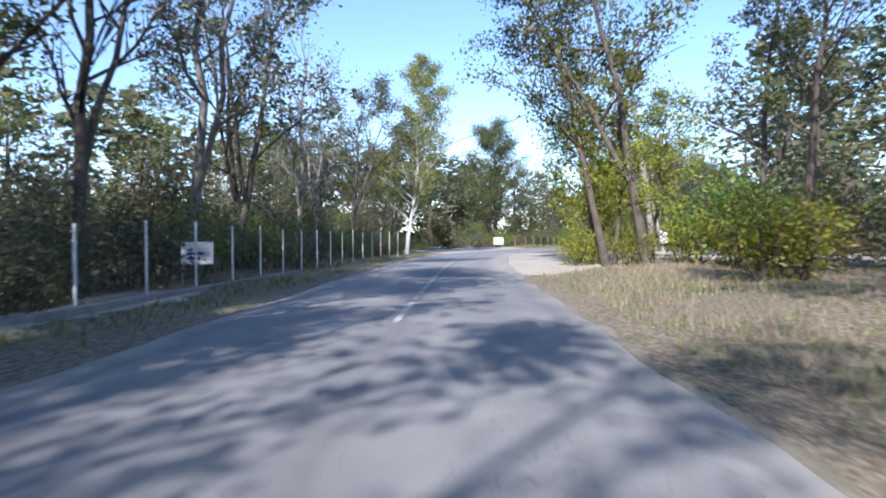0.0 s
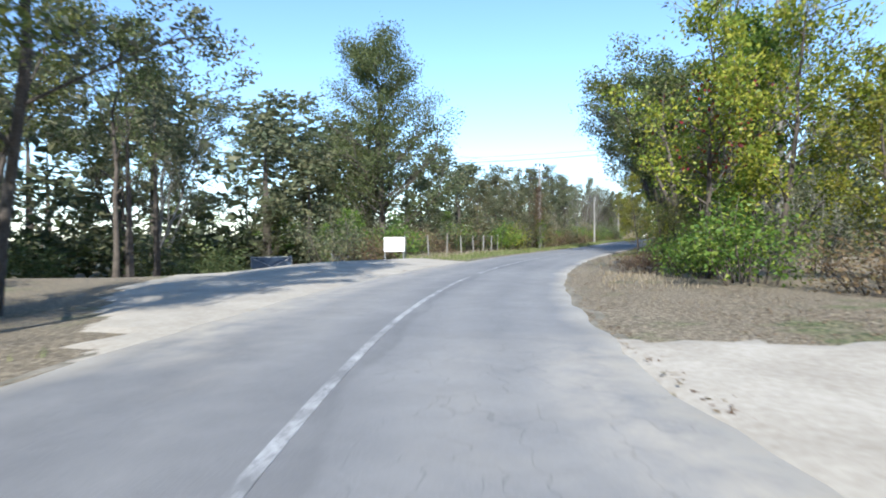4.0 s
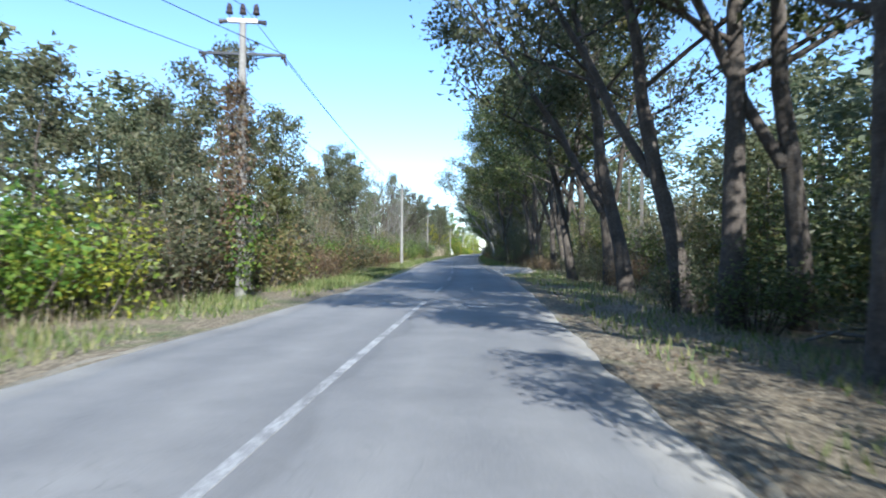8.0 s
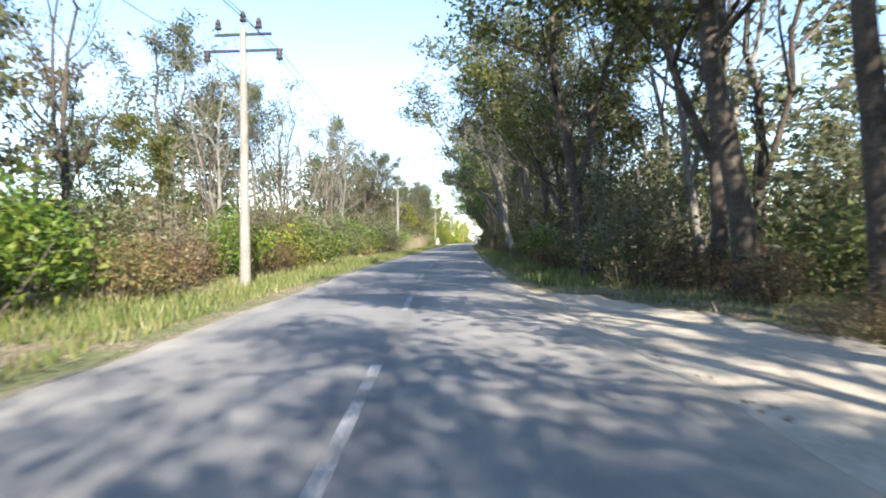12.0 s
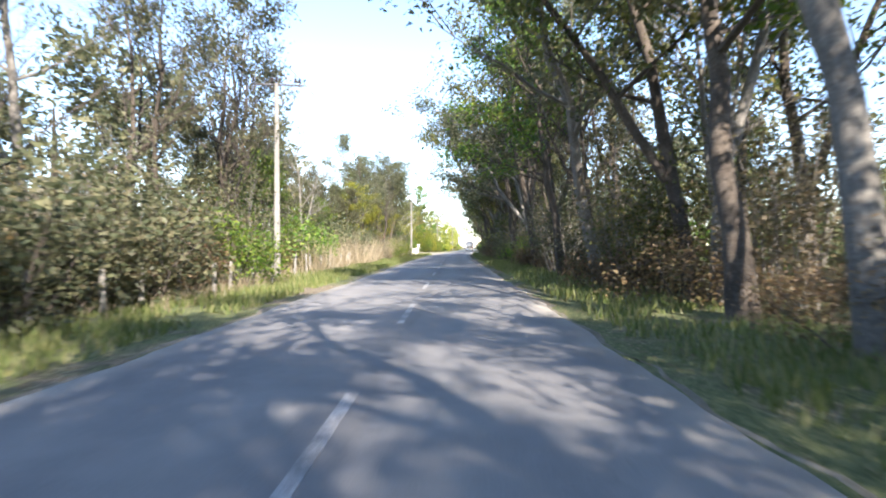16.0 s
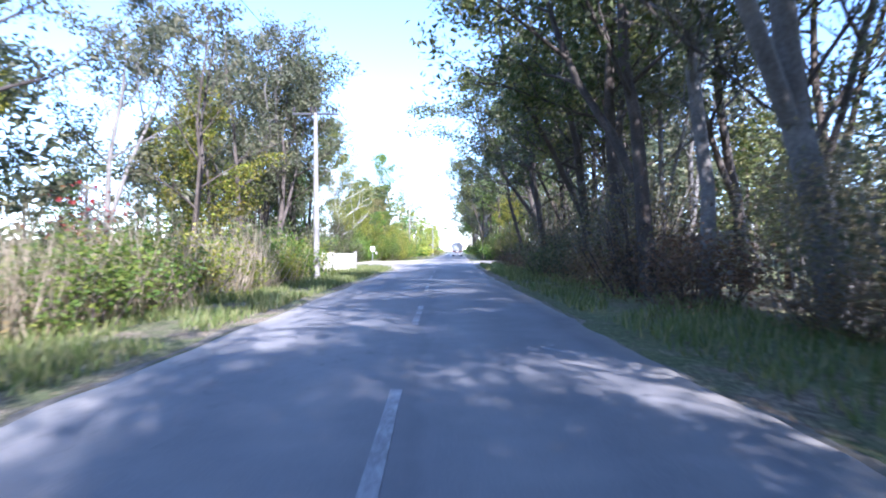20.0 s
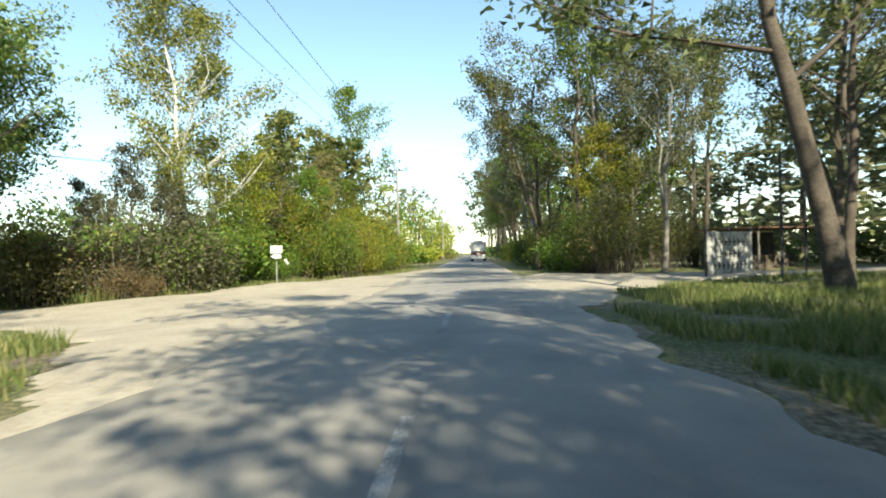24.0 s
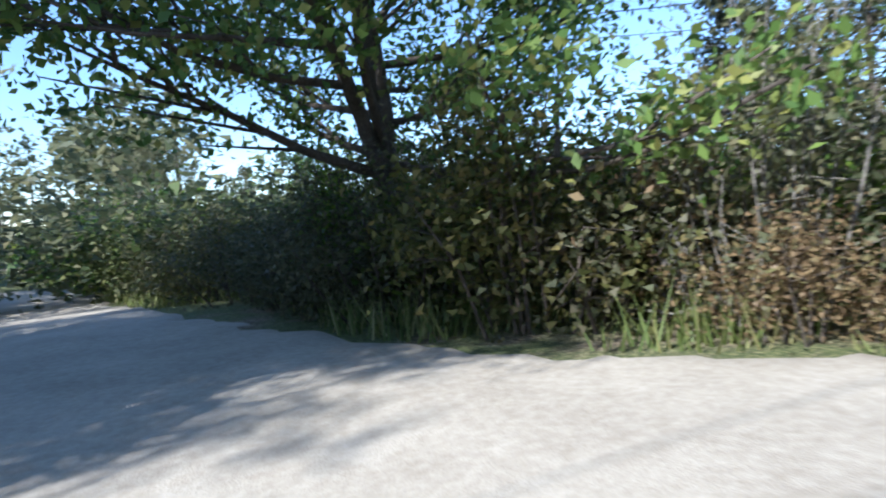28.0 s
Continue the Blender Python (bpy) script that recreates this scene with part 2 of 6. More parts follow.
LEAF_BIRCH = leaf_material("yellowing_birch_leaves", [(0.1, 0.125, 0.028), (0.165, 0.185, 0.04), (0.25, 0.25, 0.06), (0.34, 0.3, 0.09)])
LEAF_AUTUMN = leaf_material("autumn_leaves", [(0.1, 0.11, 0.04), (0.165, 0.155, 0.058), (0.24, 0.2, 0.08), (0.26, 0.165, 0.075)])
LEAF_DRY = leaf_material("dry_brown_leaves", [(0.108, 0.072, 0.042), (0.18, 0.12, 0.066), (0.264, 0.18, 0.096), (0.156, 0.144, 0.06)])
LEAF_DUN = leaf_material("dun_olive_leaves", [(0.11, 0.11, 0.055), (0.175, 0.16, 0.08), (0.245, 0.21, 0.11), (0.31, 0.24, 0.13)])
LITTER = leaf_material("fallen_leaves", [(0.13, 0.085, 0.05), (0.22, 0.15, 0.085), (0.33, 0.25, 0.15), (0.19, 0.17, 0.09)])
LEAF_RED = leaf_material("red_creeper_leaves", [(0.2, 0.02, 0.02), (0.3, 0.04, 0.03), (0.22, 0.1, 0.03)])
GRASS = leaf_material("verge_grass_blades", [(0.085, 0.12, 0.032), (0.14, 0.18, 0.05), (0.21, 0.23, 0.075), (0.34, 0.31, 0.145)])
STRAW = leaf_material("dry_straw", [(0.27, 0.22, 0.13), (0.4, 0.335, 0.215), (0.56, 0.48, 0.33)])
BARK = rough_material("brown_bark", [(0.3, (0.035, 0.028, 0.022)), (0.5, (0.085, 0.068, 0.052)), (0.7, (0.16, 0.135, 0.105))], 18, 2.2, 0.95, relief=0.9, depth=0.03, own=True)
BARK_PALE = rough_material("grey_bark", [(0.3, (0.09, 0.08, 0.068)), (0.5, (0.18, 0.165, 0.14)), (0.7, (0.3, 0.28, 0.24))], 16, 2.0, 0.95, relief=0.8, depth=0.02, own=True)
BARK_WHITE = rough_material("white_bark", [(0.36, (0.05, 0.045, 0.04)), (0.43, (0.5, 0.48, 0.44)), (0.7, (0.68, 0.66, 0.62))], 9, 2.5, 0.85, relief=0.5, own=True)
CONCRETE = rough_material("weathered_concrete", [(0.3, (0.16, 0.145, 0.125)), (0.5, (0.25, 0.235, 0.205)), (0.7, (0.35, 0.335, 0.3))], 12, 1.2, 0.9, own=True)
PALE_CONCRETE = rough_material("whitewashed_concrete", [(0.3, (0.4, 0.37, 0.31)), (0.48, (0.66, 0.63, 0.55)), (0.7, (0.76, 0.74, 0.68))], 7, 1.3, 0.9, own=True)
DARK_METAL = plain("dark_steel", (0.06, 0.062, 0.068), 0.55, 0.6)
WHITE_PAINT = plain("white_paint", (0.78, 0.77, 0.74), 0.45, grime=0.2)


# ---- the line of the road ----
LINE = [(60.4, -50), (44.3, -25.5), (28.2, -0.5), (22.6, 9.0), (17.3, 18.3), (13.2, 25.5), (9.8, 32), (6.3, 39), (3.3, 46.5), (1.0, 54.5),
        (-0.6, 63), (-1.5, 73), (-1.7, 84), (-1.4, 97), (-0.9, 112), (-0.9, 125), (-1.3, 140), (-1.8, 158), (-1.7, 175), (-1.4, 192),
        (-1.1, 212), (-0.7, 235), (-0.3, 260), (0.4, 284), (1.3, 305), (2.6, 325), (4.2, 350), (6.5, 389), (9.5, 440), (14, 520), (20, 600)]
LX, LY = [np.array(c, float) for c in zip(*LINE)]
HALF = 3.25


TABLE = [float(np.mean([np.interp(y + d, LY, LX) for d in (-6, -3, 0, 3, 6)])) for y in np.arange(-60, 611, 0.5)]


def centre(y):
    """The road's middle at y, smoothed between the marks of LINE."""
    k = min(max((y + 60) * 2, 0.0), len(TABLE) - 2.0)
    i = int(k)
    return TABLE[i] + (TABLE[i + 1] - TABLE[i]) * (k - i)


def beside(y, lat, z=0.0):
    """A place lat metres to the right of the road's middle."""
    slope = (centre(y + 1) - centre(y - 1)) / 2
    k = 1 / math.hypot(1, slope)
    return Vector((centre(y) + lat * k, y - lat * slope * k, z))


def smooth(a, b, v):
    v = min(max((v - a) / (b - a), 0.0), 1.0)
    return v * v * (3 - 2 * v)


def lateral(x, y):
    slope = (centre(y + 1) - centre(y - 1)) / 2
    return (x - centre(y)) / math.hypot(1, slope)


def height(x, y):
    """The ground: level beside the road, uneven further off, falling to the west and along the side road."""
    lat = lateral(x, y)
    off = abs(lat) - HALF
    z = -0.03
    if off > 0.5:
        z += smooth(0.8, 6, off) * 0.35 * noise.noise((x * 0.09, y * 0.09, 0.3)) + smooth(0.8, 4, off) * 0.1 * noise.noise((x * 0.25, y * 0.25, 2.0))
    if lat < 0:
        z -= smooth(3.5, 23, off) * 2.1 * smooth(55, 75, y) * (1 - smooth(100, 125, y))
        if 290 < y < 345:
            z -= 0.045 * max(0.0, -9 - x) * smooth(290, 305, y) * (1 - smooth(332, 345, y)) * (1 if x > -60 else 51 / max(51, -9 - x))
    elif -20 < y < 62:
        z += smooth(2, 7, off) * (0.55 * smooth(-20, -8, y) * (1 - smooth(20, 30, y)) + 0.33 * smooth(20, 30, y) * (1 - smooth(52, 62, y)))
    return z


# ---- gravel surfaces, as rings ----

def line_beside(y0, y1, lat, n):
    return [tuple(beside(y0 + (y1 - y0) * i / n, lat)[:2]) for i in range(n + 1)]


GRAVEL_PATCHES = [
    ("gravel_yard", line_beside(20, 50, 2.7, 9) + [(10, 52), (20, 50.5), (27, 47.5), (32, 38), (31, 30), (27, 28), (23.5, 31), (20.5, 26.5), (20, 22.5)], "pale gravel parking yard beside the road"),
    ("gravel_entrance", line_beside(47, 75, -2.7, 7) + [(-6.5, 77), (-11, 79), (-18, 86), (-27, 92), (-34, 96), (-35, 91), (-30, 86), (-24, 76), (-16, 65), (-9, 55)], "pale gravel entrance falling to a gate"),
    ("gravel_apron", [(33, -14), (26, -9), (21.5, -1), (18, 5), (15.5, 10.5), (12.5, 10), (15, 3), (20, -8), (28, -18)], "dusty gravel apron before a fence"),
    ("gravel_lay_by", line_beside(125, 150, 2.7, 5) + [(3.4, 148), (5.2, 142), (5.4, 134), (4.4, 128.5)], "pale gravel lay-by"),
    ("side_road", [(-1.8, 301), (-2.6, 307), (-5.0, 312.5), (-8.5, 316.2), (-14, 316.6), (-25, 314.4), (-46, 311.0), (-90, 304), (-130, 297.4), (-130, 301.4), (-90, 308.6), (-46, 315.6), (-28.5, 318.4), (-20.3, 320.1), (-17.3, 321.0), (-14.6, 321.8),
                   (-12.0, 323.2), (-9.8, 324.7), (-8.0, 326.8), (-6.0, 332), (-4.0, 339), (-1.5, 347), (0.6, 356), (1.6, 361), (3.0, 358), (0.5, 330), (-0.6, 310)], "pale gravel side road and its wide mouth"),
    ("gravel_driveway", [(4.6, 317), (5.9, 335), (9, 342), (14, 336), (24, 338), (30, 334), (22, 330.5), (14.5, 330), (8.9, 325.5), (7.2, 319.5), (6.2, 317)], "gravel driveway to a yard gate"),
]


def swing(x):
    """How far the side road swings south on its way west."""
    return -2.6 * smooth(12, 30, -x)


def in_gravel(x, y):
    for _, ring, _ in GRAVEL_PATCHES:
        hit, j = False, len(ring) - 1
        for i in range(len(ring)):
            (xi, yi), (xj, yj) = ring[i], ring[j]
            if (yi > y) != (yj > y) and x < (xj - xi) * (y - yi) / (yj - yi) + xi:
                hit = not hit
            j = i
        if hit:
            return True
    return False


# ---- mesh helpers ----
def mesh_from(name, verts, faces, mat, shade=False):
    me = bpy.data.meshes.new(name)
    me.from_pydata(verts, [], faces)
    me.materials.append(mat)
    if shade:
        me.polygons.foreach_set("use_smooth", [True] * len(me.polygons))
    me.update()
    return me


def quads_mesh(name, corners, mat):
    """corners: (n, 3 or 4, 3). A mesh of loose leaves."""
    n, k = corners.shape[:2]
    me = bpy.data.meshes.new(name)
    me.vertices.add(n * k), me.loops.add(n * k), me.polygons.add(n)
    me.vertices.foreach_set("co", np.asarray(corners, np.float32).ravel())
    me.loops.foreach_set("vertex_index", np.arange(n * k, dtype=np.int32))
    me.polygons.foreach_set("loop_start", np.arange(0, n * k, k, dtype=np.int32))
    me.materials.append(mat)
    me.update(calc_edges=True)
    me.validate()
    return me


def part(name, bm, mat, parent, label=""):
    """Links a bmesh, or a ready mesh, as one part under a thing."""
    if isinstance(bm, bmesh.types.BMesh):
        me = bpy.data.meshes.new(name)
        bm.to_mesh(me)
        bm.free()
        me.materials.append(mat)
    else:
        me = bm
    ob = new(name, me)
    ob.parent = parent
    return tagged(ob, label) if label else ob


def box_bm(lo, hi, bevel=0.0, bm=None):
    bm = bm or bmesh.new()
    made = bmesh.ops.create_cube(bm, size=1)["verts"]
    lo, hi = Vector(lo), Vector(hi)
    for v in made:
        v.co = Vector((lo[i] + (v.co[i] + 0.5) * (hi[i] - lo[i]) for i in range(3)))
    if bevel:
        edges = {e for v in made for e in v.link_edges}
        bmesh.ops.bevel(bm, geom=list(edges), offset=bevel, segments=2, affect="EDGES", profile=0.6)
    return bm


def cyl_bm(a, b, r0, r1=None, sides=12, bm=None):
    """A tapered round bar from a to b."""
    bm = bm or bmesh.new()
    a, b = Vector(a), Vector(b)
    d = b - a
    m = Matrix.Translation((a + b) / 2) @ d.to_track_quat("Z", "Y").to_matrix().to_4x4()
    bmesh.ops.create_cone(bm, cap_ends=True, segments=sides, radius1=r0, radius2=r0 if r1 is None else r1, depth=d.length, matrix=m)
    return bm


def prism_bm(outline, y0, y1, bevel=0.0):
    """An outline in x, z pushed along y."""
    bm = bmesh.new()
    front = [bm.verts.new((x, y0, z)) for x, z in outline]
    back = [bm.verts.new((x, y1, z)) for x, z in outline]
    bm.faces.new(front), bm.faces.new(back[::-1])
    for i in range(len(outline)):
        j = (i + 1) % len(outline)
        bm.faces.new((front[j], front[i], back[i], back[j]))
    bmesh.ops.recalc_face_normals(bm, faces=bm.faces)
    if bevel:
        bmesh.ops.bevel(bm, geom=list(bm.edges), offset=bevel, segments=2, affect="EDGES", profile=0.6)
    return bm


def thing(name, m, label, category, group=""):
    ob = new(name)
    ob.matrix_world = m
    return tagged(ob, label, category, group)


def structure(name, me, label, category):
    return tagged(new(name, me), label, category, kind="structure")


def wire(name, points, radius, mat, label, category, parent=None):
    cu = bpy.data.curves.new(name, "CURVE")
    cu.dimensions, cu.bevel_depth, cu.bevel_resolution = "3D", radius, 1
    sp = cu.splines.new("POLY")
    sp.points.add(len(points) - 1)
    for p, q in zip(sp.points, points):
        p.co = (*q, 1)
    cu.materials.append(mat)
    ob = new(name, cu)
    ob.parent = parent
    return tagged(ob, label, category)


def sag(a, b, drop, n=14):
    a, b = Vector(a), Vector(b)
    return [a.lerp(b, i / n) - Vector((0, 0, drop * 4 * (i / n) * (1 - i / n))) for i in range(n + 1)]


# ---- ground, road, gravel ----
def ground_mesh():
    """One sheet: fine rows along the road, then wide ones to the horizon."""
    ys = [-2500, -900, -300, -120] + list(np.arange(-60, 470, 2.0)) + [500, 560, 700, 1000, 1600, 3000]
    lats = [-2500, -900, -350, -150, -90] + list(np.arange(-60, -14, 3.0)) + list(np.arange(-14, 14.1, 1.0)) + list(np.arange(17, 60, 3.0)) + [90, 150, 350, 900, 2500]
    verts = []
    for y in ys:
        base = centre(min(max(y, -50), 590))
        for lat in lats:
            x = base + lat
            z = height(x, y) if -60 <= y <= 470 and abs(lat) <= 60 else -0.3
            if abs(lat) < 60 and all(in_gravel(x + dx, y + dy) for dx, dy in ((0, 0), (1.3, 0), (-1.3, 0), (0, 2.2), (0, -2.2))):
                z -= 0.06
            verts.append((x, y, z))
    w = len(lats)
    faces = [(i * w + j, i * w + j + 1, (i + 1) * w + j + 1, (i + 1) * w + j) for i in range(len(ys) - 1) for j in range(w - 1)]
    return mesh_from("ground", verts, faces, GROUND, True)


structure("ground", ground_mesh(), "uneven verge ground with grass, soil and dry leaves", "ground")


def strip_mesh(name, y0, y1, left, right, z, step, mat, ragged=0.12, cols=7):
    """A strip along the road with ragged edges, its rim turned down."""
    verts, rows = [], int((y1 - y0) / step) + 1
    for i in range(rows):
        y = y0 + i * step
        rag = ragged * (2.6 if y > 298 and y < 362 else 1.0)
        l = left(y) + rag * noise.noise((y * 0.7, 1.5, 0)) + 0.5 * rag * noise.noise((y * 2.3, 7.5, 0))
        r = right(y) + rag * noise.noise((y * 0.7, 9.5, 0)) + 0.5 * rag * noise.noise((y * 2.3, 3.5, 0))
        for j in range(cols + 2):
            k = min(max((j - 1) / (cols - 1), 0), 1)
            edge = j in (0, cols + 1)
            lat = l + (r - l) * k + (-0.06 if j == 0 else 0.06 if edge else 0)
            crown = 0.04 * (1 - (2 * k - 1) ** 2)
            verts.append(beside(y, lat, z + crown if not edge else -0.12))
    w = cols + 2
    faces = [(i * w + j, i * w + j + 1, (i + 1) * w + j + 1, (i + 1) * w + j) for i in range(rows - 1) for j in range(w - 1)]
    me = mesh_from(name, verts, faces, mat, True)
    # How far each place lies across the strip, for wear along the lanes.
    across = me.attributes.new("across", "FLOAT", "POINT")
    across.data.foreach_set("value", [2 * HALF * min(max((k % w - 1) / (cols - 1), 0), 1) - HALF for k in range(len(verts))])
    if name == "road":
        # Share of gravel round each place: dust is carried from there onto the asphalt.
        dust = me.attributes.new("dust", "FLOAT", "POINT")
        around = [(r * math.cos(a), r * math.sin(a)) for r in (0.7, 1.6) for a in (0, 1.57, 3.14, 4.71)]
        dust.data.foreach_set("value", [sum(in_gravel(v[0] + dx, v[1] + dy) for dx, dy in around) / 8 if 18 < v[1] < 92 or 122 < v[1] < 152 or 298 < v[1] < 364 else 0.0 for v in verts])
    return me


road = structure("road", strip_mesh("road", -48, 580, lambda y: -HALF, lambda y: HALF, 0.0, 0.5, ASPHALT, cols=11), "two-lane worn grey asphalt country road", "road")


def patch_mesh(name, outline, mat, z=0.012, cell=0.35):
    """A ragged flat patch of gravel that follows the ground."""
    xs, ys = [p[0] for p in outline], [p[1] for p in outline]
    pts = np.array(outline, float)

    def inside(x, y):
        x += 0.45 * noise.noise((x * 0.8, y * 0.8, 4.0)) + 0.3 * noise.noise((x * 3, y * 3, 1.0))
        y += 0.45 * noise.noise((x * 0.8, y * 0.8, 8.0)) + 0.3 * noise.noise((x * 3, y * 3, 6.0))
        hit, j = False, len(pts) - 1
        for i in range(len(pts)):
            (xi, yi), (xj, yj) = pts[i], pts[j]
            if (yi > y) != (yj > y) and x < (xj - xi) * (y - yi) / (yj - yi) + xi:
                hit = not hit
            j = i
        return hit

    verts, index, faces = [], {}, []

    def vert(i, j):
        if (i, j) not in index:
            x, y = min(xs) + i * cell, min(ys) + j * cell
            index[i, j] = len(verts)
            verts.append((x, y, max(height(x, y) + 0.03, -3) + z))
        return index[i, j]

    for i in range(int((max(xs) - min(xs)) / cell) + 1):
        for j in range(int((max(ys) - min(ys)) / cell) + 1):
            if inside(min(xs) + (i + 0.5) * cell, min(ys) + (j + 0.5) * cell):
                faces.append((vert(i, j), vert(i + 1, j), vert(i + 1, j + 1), vert(i, j + 1)))
    # The rim dips under the soil, and under the asphalt where it meets the road.
    share = collections.Counter(v for f in faces for v in f)
    for k, (x, y, high) in enumerate(verts):
        off = abs(lateral(x, y)) - HALF
        if off < 0.4:
            verts[k] = (x, y, high - 0.025 if off > -0.2 else -0.06)
        elif share[k] < 4:
            verts[k] = (x, y, high - 0.08)
    return mesh_from(name, verts, faces, mat, True)


for gname, ring, text in GRAVEL_PATCHES:
    structure(gname, patch_mesh(gname, ring, GRAVEL, cell=0.24 if gname in ("side_road", "gravel_driveway", "gravel_lay_by") else 0.3), text, "gravel")
structure("dirt_shoulder", strip_mesh("dirt_shoulder", -30, 470, lambda y: HALF - 0.1, lambda y: HALF + 0.25 + 0.3 * noise.noise((y * 0.08, 5, 0)), -0.055, 0.5, SHOULDER, 0.35, 3), "thin dusty shoulder of the road", "shoulder")
structure("dirt_shoulder", strip_mesh("dirt_shoulder", 40, 470, lambda y: -HALF - 0.35 - 0.25 * noise.noise((y * 0.08, 2, 0)), lambda y: -HALF + 0.1, -0.055, 0.5, SHOULDER, 0.35, 3), "thin dusty shoulder of the road", "shoulder")

# White line: unbroken through the bend, then dashes.
def stripe_mesh(y0, y1):
    verts, n = [], max(2, int((y1 - y0) / 0.8))
    for i in range(n + 1):
        y = y0 + (y1 - y0) * i / n
        for lat, z in ((-0.065, 0.042), (-0.06, 0.047), (0.06, 0.047), (0.065, 0.042)):
            verts.append(beside(y, lat + 0.008 * noise.noise((y * 3, lat * 9, 0)), z))
    faces = [(i * 4 + j, i * 4 + j + 1, i * 4 + j + 5, i * 4 + j + 4) for i in range(n) for j in range(3)]
    return mesh_from("lane_line", verts, faces, PAINT_LINE)


for y0, y1 in [(8, 62), (64, 104)] + [(116.5 + 9.3 * k, 120.5 + 9.3 * k) for k in range(-1, 37)]:
    part("lane_line", stripe_mesh(y0, y1), None, road, "worn white lane line")


# ---- trees ----
def tube(verts, faces, pts, radii, sides):
    """A tapered limb along pts, appended to verts and faces."""
    base = len(verts)
    for i, (p, r) in enumerate(zip(pts, radii)):
        d = (pts[min(i + 1, len(pts) - 1)] - pts[max(i - 1, 0)]).normalized()
        u = d.orthogonal().normalized()
        v = d.cross(u)
        for k in range(sides):
            a = 2 * math.pi * k / sides
            verts.append(p + (u * math.cos(a) + v * math.sin(a)) * r)
    for i in range(len(pts) - 1):
        for k in range(sides):
            a, b = base + i * sides + k, base + i * sides + (k + 1) % sides
            faces.append((a, b, b + sides, a + sides))
    faces.append(tuple(base + (len(pts) - 1) * sides + k for k in range(sides)))


def leaf_quads(rng, centres, length, width, droop=0.2, three=False):
    """Pointed leaf quads round the centres, turned every way but mostly lying."""
    n = len(centres)
    face = rng.normal(size=(n, 3)) + np.array([0.0, 0.0, 0.6])
    a = np.cross(face, rng.normal(size=(n, 3)))
    a[:, 2] -= droop
    a /= np.linalg.norm(a, axis=1, keepdims=True)
    b = np.cross(face, a)
    b /= np.linalg.norm(b, axis=1, keepdims=True)
    s = rng.uniform(0.6, 1.3, (n, 1))
    fold = np.cross(a, b) * width * 0.3 * s
    a, b = a * length * s, b * width * s
    c = np.asarray(centres)
    if three:
        skew = rng.uniform(-0.6, 0.6, (n, 1))
        return np.stack([c - a, c + a * (0.35 + 0.5 * skew) + b * 1.15 + fold, c + a * (0.85 - 0.5 * skew) - b * 0.85], 1)
    return np.stack([c - a, c + b * 1.0 + fold, c + a, c - b * 1.0 + fold], 1)


